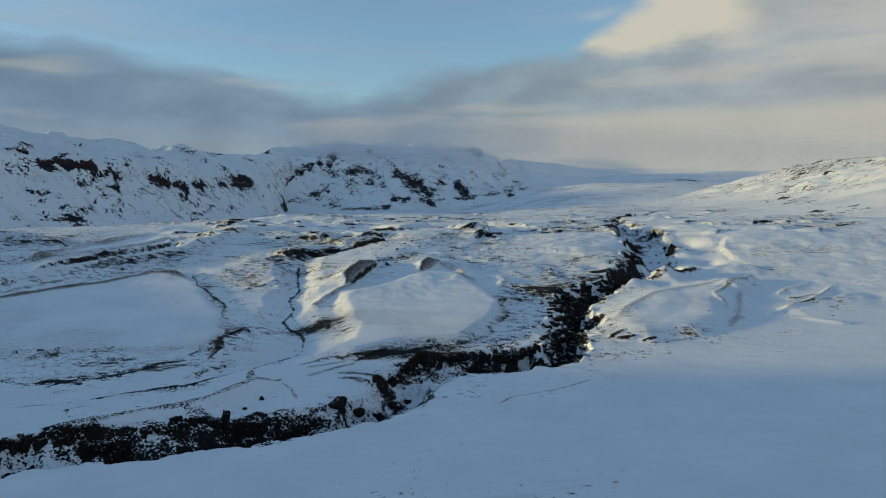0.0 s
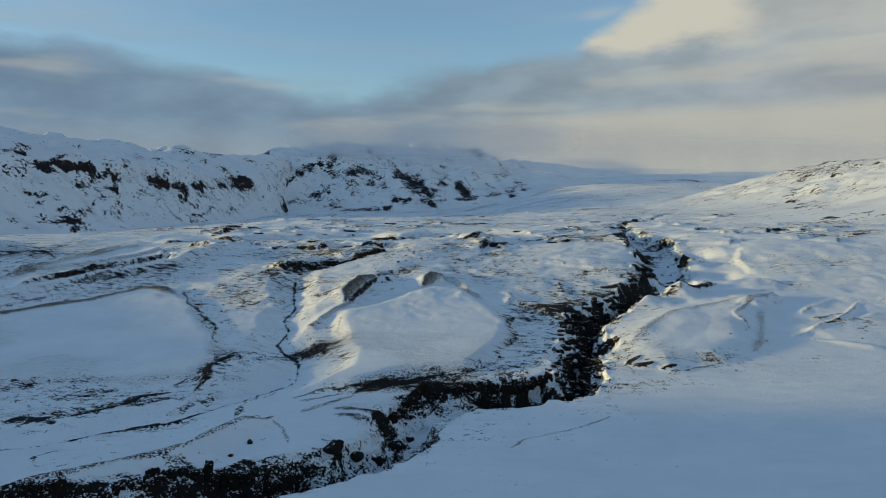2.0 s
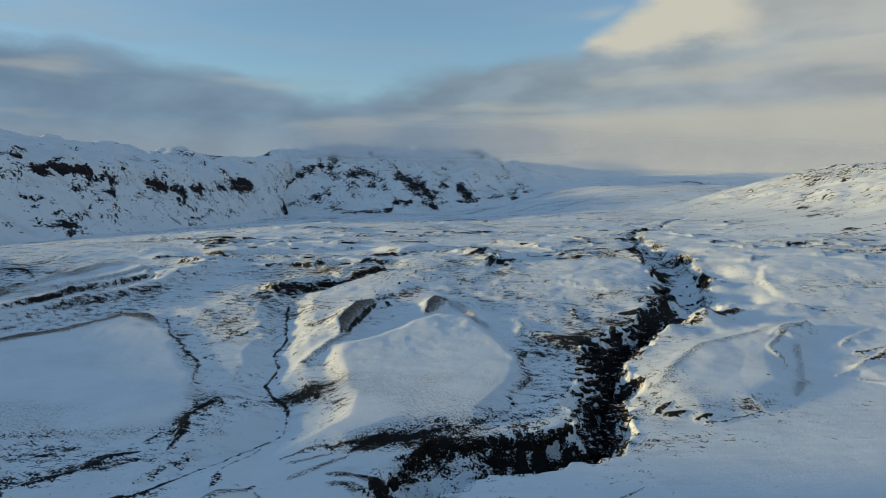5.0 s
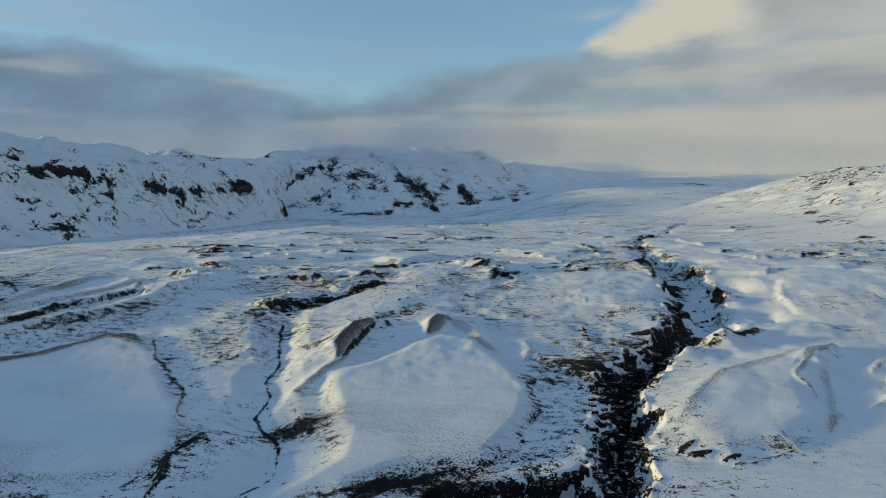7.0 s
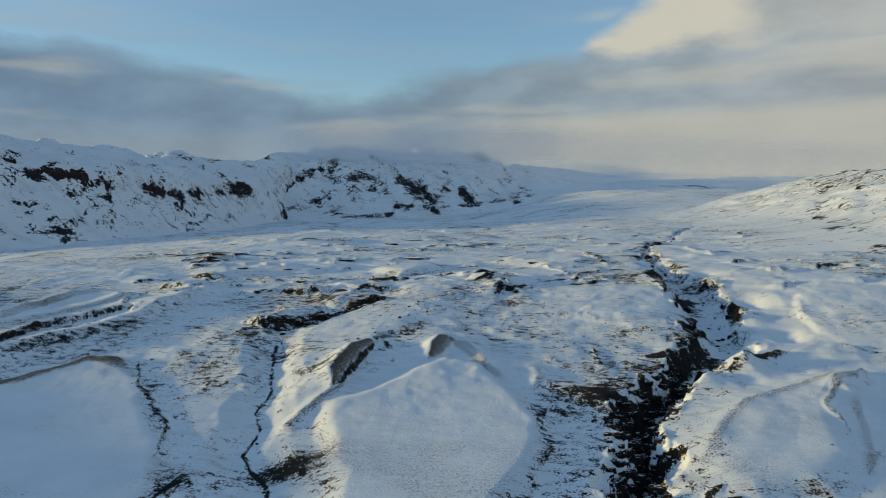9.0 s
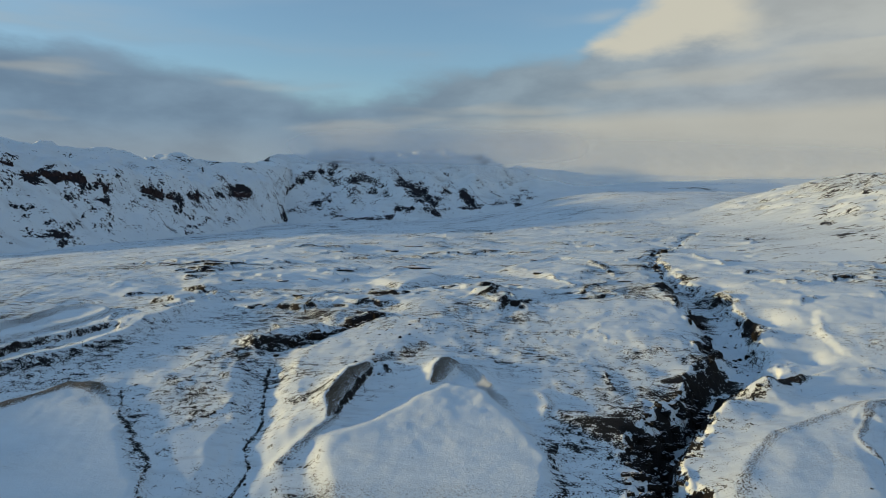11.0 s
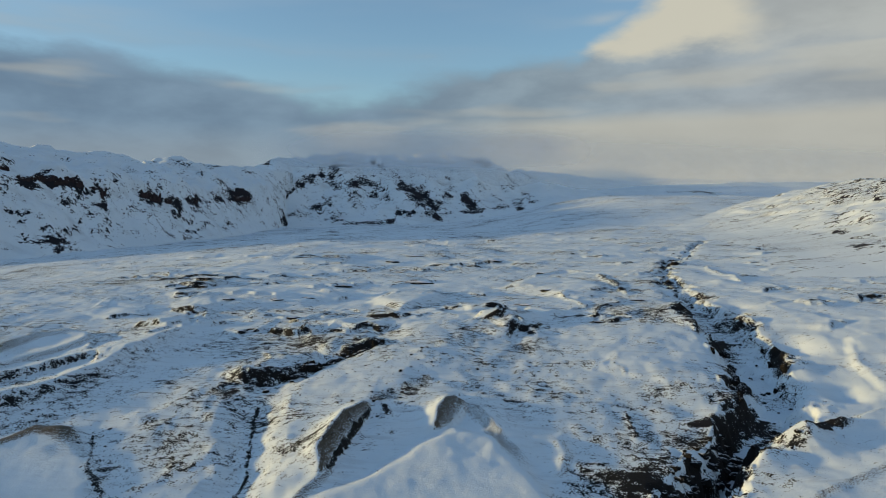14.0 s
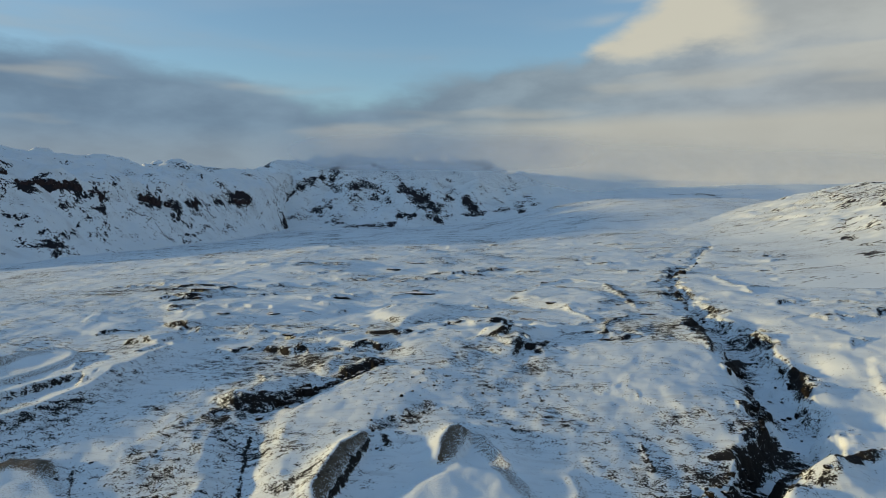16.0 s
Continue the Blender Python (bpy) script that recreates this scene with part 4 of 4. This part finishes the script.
def lift_dome(x, y):
    d = (y - 2900) * 0.9 + (x - 300) * 0.15 + 60 * fbm(x, y, 700, 3, 81)
    return np.interp(d, (-300, 0, 300, 800, 1300, 2200), (-40, -2, 34, 102, 130, 142)) * step(-300, 500, x) - 8 + 3 * fbm(x, y, 120, 3, 82)


raise_hill("snow_dome_north", "broad smooth snow dome of a far plateau", (-200, 4600, 2700, 4950), 22, lift_dome, lambda x, y, h, s: 0.02 + 0.2 * fbm(x, y, 260, 3, 83), [(1129, 3050, 60, 0, 0, 30, 0.7), (1002, 3042, 40, 0, 0, 24, 0.6), (1150, 2970, 50, 0, 0, 16, 0.6), (846, 3454, 16, 0, 0, 14, 0.6), (700, 3050, 90, 0, 0, 20, 0.4)])

# out of view, added only to keep the low sun off the central peak
raise_hill("shade_mountain_west", "unseen mountain added to shade the central peak", (-3900, -2250, 2000, 3500), 30, lambda x, y: 700 - 0.55 * np.hypot((x + 3050) * 1.3, (y - 2720) * 1.9) + 30 * fbm(x, y, 300, 3, 55), lambda x, y, h, s: 0.1 + 0.2 * fbm(x, y, 200, 3, 56))

FOOT_EAST = [(230, 300), (240, 470), (258, 590), (305, 740), (385, 980), (440, 1250), (520, 1700), (700, 2300), (1000, 3000)]


def lift_east(x, y):
    d, s, _ = along(x, y, FOOT_EAST)
    d = -d * s
    d = d + 22 * fbm(x, y, 240, 3, 91) * step(-60, 30, d)
    h = np.interp(d, (-240, -95, -72, 0, 60, 120, 180, 260, 400, 900, 3000), (-60, -28, 1, 8, 13, 22, 35, 57, 96, 118, 124))
    here = step(380, 640, y) * step(3000, 1500, y)
    h = h * here - 45 * (1 - here)
    return h + (np.abs(fbm(x, y, 60, 4, 92)) * 7 + fbm(x, y, 22, 3, 93) * 2.2) * step(12, 40, h) - 1.5


def rock_east(x, y, h, slope):
    return 0.35 + 0.7 * np.clip(slope - 0.42, 0, 1) + 0.22 * fbm(x, y * 0.6, 55, 3, 94) * step(25, 45, h) + 0.3 * step(58, 76, h) * step(500, 600, x) - 0.07


CRAGS_EAST_A = [(508, 987, -2, -17, 8, 15, 0.8), (515, 982, -1, -9, 7, 12, 0.7), (474, 887, 0, -8, 8, 14, 0.7), (520, 951, -1, -7, 3, 5, 0.6), (486, 886, -1, -6, 8, 13, 0.7), (414, 794, -9, -25, 19, 34, 0.6), (421, 791, 5, 0, 16, 28, 0.5), (516, 881, -3, -10, 10, 16, 0.8), (419, 762, -12, -38, 10, 17, 0.3), (391, 694, -5, -24, 17, 27, 0.3), (346, 607, 2, -5, 7, 12, 0.4), (347, 640, 2, -8, 5, 8, 0.3), (674, 1140, -54, -129, 11, 18, 0.6), (711, 1308, -9, -54, 19, 33, 0.4)]
CRAGS_EAST_B = [(601, 1237, 4, -17, 21, 40, 0.4), (493, 1018, -5, -31, 16, 32, 0.3)]
# turf: stubble in thin snow, also darkening the slope in place of missing shade
raise_hill("hill_east", "rounded snowy hill with scattered dark outcrops", (60, 2600, 320, 2900), 6, lift_east, rock_east, CRAGS_EAST_A + CRAGS_EAST_B, turf=0.16)

# ---- loose rocks ----
def rock_mesh(name, seed, mat, flat=0.6, cuts=3):
    """An angular block: a ball cut by planes, then roughened."""
    rnd = random.Random(seed)
    bm = bmesh.new()
    bmesh.ops.create_icosphere(bm, subdivisions=cuts, radius=1.0)
    planes = [(Vector((rnd.uniform(-1, 1), rnd.uniform(-1, 1), rnd.uniform(-0.6, 1))).normalized(), rnd.uniform(0.45, 0.8)) for _ in range(9)]
    for v in bm.verts:
        for n, d in planes:
            over = v.co.dot(n) - d
            if over > 0:
                v.co -= n * over * 0.92
        v.co += v.co.normalized() * 0.10 * noise.fractal(v.co * 2.2 + Vector((seed, 0, 0)), 0.8, 2.1, 3)
        v.co.z *= flat
    me = bpy.data.meshes.new(name)
    bm.to_mesh(me)
    bm.free()
    me.materials.append(mat)
    return me


def heights(px, py):
    q = Land(np.array(px, float), np.array(py, float))
    valley(q)
    return q.z


BOULDERS = [rock_mesh("boulder", 40 + i, M_BASALT, 0.55 + 0.08 * i) for i in range(6)]


def strew(line, count, off, size, seed, label, group):
    """Boulders along a line, each an object of its own."""
    rnd = random.Random(seed)
    p = np.array(line, float)
    run = np.concatenate([[0], np.cumsum(np.hypot(*(p[1:] - p[:-1]).T))])
    spots = []
    for _ in range(count):
        s = rnd.uniform(0, run[-1])
        spots.append((np.interp(s, run, p[:, 0]) + rnd.gauss(0, off), np.interp(s, run, p[:, 1]) + rnd.gauss(0, off), size * math.exp(rnd.gauss(0, 0.4)), rnd.uniform(0, 360), rnd.randrange(len(BOULDERS))))
    zs = heights([q[0] for q in spots], [q[1] for q in spots])
    for (x, y, r, turn, i), z in zip(spots, zs):
        ob = new("boulder", BOULDERS[i])
        ob.matrix_world = pose(x, y, z + r * 0.12, 0, 0, turn) @ Matrix.Diagonal((r * 1.25, r, r, 1))
        tagged(ob, label, "boulder", group)


LONE = [(-28.3, 174.8, 2.4), (-23.0, 177.6, 1.7), (-15.8, 191.1, 2.2), (-11.3, 201.3, 1.4), (-18.4, 180.5, 1.6), (-49.5, 175.7, 0.7), (-51.7, 167.5, 0.7)]
strew(GORGE_DEEP, 50, 4.0, 0.75, 1, "black basalt boulder with a dusting of snow", "boulders in the gorge")
strew(GORGE_MID, 44, 8.0, 0.8, 3, "dark angular rock on the snowy gorge side", "boulders in the gorge")
strew(GORGE_FAR[2:], 30, 5.0, 1.5, 4, "dark rock beside the snow-filled stream bed", "boulders by the far stream")
strew(BROOK[1:13], 24, 0.9, 0.32, 5, "small black stone in the brook bed", "stones in the brook")
strew([(-100, 366), (-82, 365), (-66, 384), (-57, 400), (-48, 410), (-36, 420)], 26, 2.6, 1.3, 6, "black rock broken from the bluff", "rocks under the bluff")
strew([(-40, 360), (-20, 385), (0, 400), (30, 380)], 80, 14.0, 0.42, 7, "small dark stone lying on snow", "stones on the ridge")


for i, ((x, y, r), z) in enumerate(zip(LONE, heights([q[0] for q in LONE], [q[1] for q in LONE]))):
    ob = new("boulder", BOULDERS[i % len(BOULDERS)])
    ob.matrix_world = pose(x, y, z + 0.2 * r, 0, 0, 47 * i) @ Matrix.Diagonal((r * 1.3, r, r * 1.4, 1))
    tagged(ob, "large black block standing in the snowy gorge bed" if r > 1 else "lone dark stone on the snowy bank", "boulder")


# ---- basalt walls of the gorge ----
def block_mesh(name, seed, mat, rough=0.13):
    """One upright, chipped block of columnar rock."""
    bm = bmesh.new()
    bmesh.ops.create_cube(bm, size=1.0)
    bmesh.ops.subdivide_edges(bm, edges=bm.edges[:], cuts=6, use_grid_fill=True)
    for v in bm.verts:
        v.co *= 1 - 0.16 * (abs(v.co.x) + abs(v.co.y) + abs(v.co.z) - 0.8)
        v.co += rough * noise.noise_vector(v.co * 2.3 + Vector((seed, 0, 0))) + 0.75 * rough * noise.noise_vector(v.co * 5.0 + Vector((0, seed, 0)))
    me = bpy.data.meshes.new(name)
    bm.to_mesh(me)
    bm.free()
    me.materials.append(mat)
    return me


BLOCKS = [block_mesh("rock_block", 60 + i, M_BASALT, 0.22) for i in range(7)]


def stand_blocks(holder, meshes, count, rnd, w, d, h):
    """Rock blocks side by side under their holder, uneven in height, depth and tilt."""
    for i in range(count):
        bw, bd, bh = rnd.uniform(0.30, 0.6) * w, rnd.uniform(0.5, 1.0) * d, rnd.uniform(0.45, 1.1) * h
        ob = new("rock_block", meshes[rnd.randrange(len(meshes))])
        ob.parent = holder
        ob.matrix_local = pose(((i / max(count - 1, 1) - 0.5) * 1.9 + rnd.uniform(-0.1, 0.1)) * w, rnd.uniform(-0.35, 0.35) * d, bh * 0.3, rnd.uniform(-9, 9), rnd.uniform(-9, 9), rnd.uniform(-35, 35)) @ Matrix.Diagonal((bw, bd, bh, 1))


def cliffs(line, count, reach, off, size, tall, seed, label, group):
    """Cliff pieces along a line, turned with it."""
    rnd = random.Random(seed)
    p = np.array(line, float)
    run = np.concatenate([[0], np.cumsum(np.hypot(*(p[1:] - p[:-1]).T))])
    at = [(i + rnd.uniform(0.1, 0.9)) / count * run[-1] for i in range(count)]
    xs = np.interp(at, run, p[:, 0]) + [rnd.gauss(0, off) for _ in at]
    ys = np.interp(at, run, p[:, 1]) + [rnd.gauss(0, off) for _ in at]
    zs = heights(xs, ys)
    for s, x, y, z in zip(at, xs, ys, zs):
        x1, x0 = np.interp(s + reach, run, p[:, 0]), np.interp(s - reach, run, p[:, 0])
        y1, y0 = np.interp(s + reach, run, p[:, 1]), np.interp(s - reach, run, p[:, 1])
        w, h = size * rnd.uniform(0.6, 1.3), tall * rnd.uniform(0.6, 1.25)
        holder = new("basalt_cliff")
        holder.matrix_world = pose(x, y, z - 0.25 * h, 0, 0, math.degrees(math.atan2(y1 - y0, x1 - x0)) + rnd.uniform(-12, 12))
        stand_blocks(holder, BLOCKS, rnd.randint(4, 8), rnd, w, w * 0.7, h)
        tagged(holder, label, "cliff", group)


cliffs([(-106, 126), (-94, 136), (-84, 143), (-74, 148), (-62, 154), (-50, 158), (-42, 161), (-34, 166)], 24, 3, 1.0, 3.4, 3.0, 11, "black basalt cliff piece above the gorge bed", "gorge cliffs")
cliffs([(-16, 204), (-7, 217), (4, 221), (14, 222), (24, 225), (34, 232)], 13, 3, 1.2, 3.0, 3.4, 12, "black basalt cliff piece above the gorge bed", "gorge cliffs")

def rock_ribs(line, gap, side, reach, size, seed, label, group):
    """Low rock ribs across the wall of the gorge, each a row of blocks that shrink from the slot up to the rim."""
    rnd = random.Random(seed)
    p = np.array(line, float)
    run = np.concatenate([[0], np.cumsum(np.hypot(*(p[1:] - p[:-1]).T))])
    s = rnd.uniform(0.2, 0.8) * gap
    while s < run[-1]:
        i = min(np.searchsorted(run, s, side="right") - 1, len(p) - 2)
        along_x, along_y = (p[i + 1] - p[i]) / (run[i + 1] - run[i])
        nx, ny = -along_y * side, along_x * side
        x, y = np.interp(s, run, p[:, 0]), np.interp(s, run, p[:, 1])
        offs = [1.6 + reach * k / 3 + rnd.uniform(-0.5, 0.5) for k in range(4)]
        zs = heights([x + nx * o for o in offs], [y + ny * o for o in offs])
        holder = new("rock_rib")
        holder.matrix_world = pose(x + nx * offs[0], y + ny * offs[0], zs[0], 0, 0, math.degrees(math.atan2(ny, nx)) + rnd.uniform(-14, 14))
        for k, (o, z) in enumerate(zip(offs, zs)):
            big = size * (1 - 0.17 * k) * rnd.uniform(0.75, 1.25)
            ob = new("rock_block", BLOCKS[rnd.randrange(len(BLOCKS))])
            ob.parent = holder
            ob.matrix_local = pose(o - offs[0], rnd.uniform(-0.6, 0.6), z - zs[0] + 0.15 * big, rnd.uniform(-8, 8), rnd.uniform(-4, 16), rnd.uniform(-20, 20)) @ Matrix.Diagonal((big * 1.9, big * 0.95, big, 1))
        tagged(holder, label, "rock", group)
        s += gap * rnd.uniform(0.7, 1.35)


SLOT = GORGE_DEEP[::-1]
rock_ribs(SLOT[2:], 5.2, 1, 7.0, 2.3, 31, "black basalt rib with snow on its ledges", "ribs of the gorge wall")
rock_ribs(SLOT[1:7], 6.0, -1, 4.0, 2.2, 32, "black basalt rib under the snowy rim", "ribs of the gorge wall")
cliffs([(-78, 377), (-68, 386), (-59, 399), (-50, 410), (-40, 418)], 9, 3, 0.8, 3.2, 3.2, 15, "broken black bluff above the brook", "bluff by the brook")
cliffs([(128, 434), (125, 424), (117, 398), (116, 390), (107, 366), (104, 358)], 12, 3, 2.5, 2.6, 2.6, 16, "dark rock rib on the snowy gorge side", "gorge cliffs")
cliffs([(150, 470), (147, 445), (141, 412), (134, 384)], 6, 3, 2.0, 2.2, 2.4, 17, "dark rock rib on the snowy gorge side", "gorge cliffs")
strew([(-190, 395), (-150, 350), (-110, 345), (-90, 330)], 22, 14.0, 0.4, 8, "small dark stone lying on snow", "stones on the west slope")
strew([(60, 250), (90, 245), (130, 270), (165, 290)], 9, 9.0, 0.4, 9, "small dark stone lying on snow", "stones on the east bank")


# ---- low rock ledges standing out of the snow on the upper plain ----
LEDGES = [rock_mesh("rock_ledge", 70 + i, M_BASALT, 0.5, 4) for i in range(4)]
rnd = random.Random(23)
spots = ((-250, 663, 13.8), (-192, 616, 15.2), (-190, 599, 7.3), (-187, 549, 6.6), (-142, 515, 6.9), (-115, 524, 10.4), (-98, 536, 10.7), (-91, 468, 7.9), (-35, 634, 26.2), (-44, 460, 4.4), (-85, 599, 14.7), (43, 840, 14.5), (-22, 1048, 9.3), (3, 1516, 20.9), (39, 514, 10.1), (-184, 726, 12.3), (72, 459, 7.7), (115, 532, 10.6), (204, 1068, 19.0), (-46, 912, 24.0), (-50, 718, 12.1), (-67, 824, 14.2), (260, 1040, 18.5), (79, 706, 11.9), (62, 570, 9.2))
for (x, y, wide), z in zip(spots, heights([q[0] for q in spots], [q[1] for q in spots])):
    ob = new("rock_ledge", LEDGES[rnd.randrange(len(LEDGES))])
    tall = min(0.8 + 0.05 * wide, 2.0) * rnd.uniform(0.8, 1.2)
    ob.matrix_world = pose(x, y, z + 0.05 * tall, 0, 0, rnd.uniform(-14, 14)) @ Matrix.Diagonal((wide * 0.62, wide * 0.2 + 1.0, tall * 1.5, 1))
    tagged(ob, "low dark rock ledge with snow on its top", "rock", "ledges on the plain")

# ---- crags of the western range ----
CRAG_BLOCKS = [block_mesh("crag_block", 80 + i, M_CRAG, 0.2) for i in range(5)]
rnd = random.Random(88)
west = bpy.data.objects["mountain_range_west"]
for x, y, w, h in ((-1003, 1664, 15, 16), (-986, 1692, 12, 22), (-974, 1712, 13, 16), (-957, 1722, 10, 20), (-944, 1746, 13, 17), (-930, 1760, 9, 17), (-889, 1796, 10, 26),
                         (-906, 1788, 12, 11), (-845, 1934, 16, 27), (-826, 1952, 15, 30), (-806, 1990, 12, 17), (-784, 2136, 16, 18), (-735, 2404, 18, 18), (-716, 2430, 12, 24), (-1060, 1670, 17, 13)):
    qx, qy = np.array([x, x + 12.0, x]), np.array([y, y, y + 12.0])
    z = plain(qx, qy) + lift_west(qx, qy)
    holder = new("crag")
    holder.parent = west
    holder.matrix_local = pose(x, y, z[0] - 6 - h * 0.2, 0, 0, math.degrees(math.atan2(z[1] - z[0], -(z[2] - z[0]))) + 180)
    stand_blocks(holder, CRAG_BLOCKS, 9, rnd, w, w * 0.5, h)
    tagged(holder, "red-brown broken rock wall")


# ---- low cloud lying on the tops ----
def cloud_material(name, thick, tone):
    m, nt, b, co = material(name)
    nt.nodes.remove(b)
    uv = nt.nodes.new("ShaderNodeTexCoord").outputs["Generated"]
    s = nt.nodes.new("ShaderNodeSeparateXYZ")
    nt.links.new(uv, s.inputs[0])
    n = fractal(nt, co, 0.0022, 5, 0.5, (1, 1, 2.4))
    side = calc(nt, "MULTIPLY", remap(nt, s.outputs[0], 0.0, 0.30), remap(nt, s.outputs[0], 1.0, 0.75))
    tall = calc(nt, "MULTIPLY", remap(nt, s.outputs[2], 0.0, 0.55), remap(nt, s.outputs[2], 1.0, 0.55))
    a = calc(nt, "MULTIPLY", calc(nt, "MULTIPLY", side, tall), remap(nt, n, 0.25, 0.65, 0.72, 1.0))
    a = calc(nt, "MULTIPLY", a, thick)
    clear, white, mix = nt.nodes.new("ShaderNodeBsdfTransparent"), nt.nodes.new("ShaderNodeBsdfTranslucent"), nt.nodes.new("ShaderNodeMixShader")
    diff, both = nt.nodes.new("ShaderNodeBsdfDiffuse"), nt.nodes.new("ShaderNodeMixShader")
    white.inputs[0].default_value = diff.inputs[0].default_value = (*tone, 1)
    nt.links.new(diff.outputs[0], both.inputs[1])
    nt.links.new(white.outputs[0], both.inputs[2])
    nt.links.new(a, mix.inputs[0])
    nt.links.new(clear.outputs[0], mix.inputs[1])
    nt.links.new(both.outputs[0], mix.inputs[2])
    nt.links.new(mix.outputs[0], nt.nodes["Material Output"].inputs[0])
    return m


def cloud_bank(name, label, x0, x1, y, z0, z1, bulge, thick, tone, lean=0.0):
    """A thin bank of low cloud: a curved, billowing sheet, clear towards its rims."""
    nx, nz = 60, 14
    verts, faces = [], []
    for j in range(nz + 1):
        for i in range(nx + 1):
            u, v = i / nx, j / nz
            p = Vector((x0 + (x1 - x0) * u, y + bulge * ((u - 0.5) * 2) ** 2 + lean * (x1 - x0) * u, z0 + (z1 - z0) * v))
            p.y += 8 * noise.noise(p * 0.004) - 120 * math.sin(math.pi * v)
            verts.append(p)
    for j in range(nz):
        for i in range(nx):
            k = j * (nx + 1) + i
            faces.append((k, k + 1, k + nx + 2, k + nx + 1))
    me = bpy.data.meshes.new(name)
    me.from_pydata(verts, [], faces)
    me.shade_smooth()
    me.materials.append(cloud_material(name, thick, tone))
    ob = new(name, me)
    ob.visible_shadow = False
    return tagged(ob, label, "cloud", kind="stuff")


cloud_bank("cloud_bank", "thin grey cloud lying on the mountain crest", -900, 800, 2850, 160, 420, 200, 0.8, (0.80, 0.82, 0.86), 0.12)
cloud_bank("cloud_bank", "pale cloud drifting over the far snow plateau", -350, 4200, 2850, 30, 430, 60, 0.85, (0.9, 0.89, 0.86), 0.40)
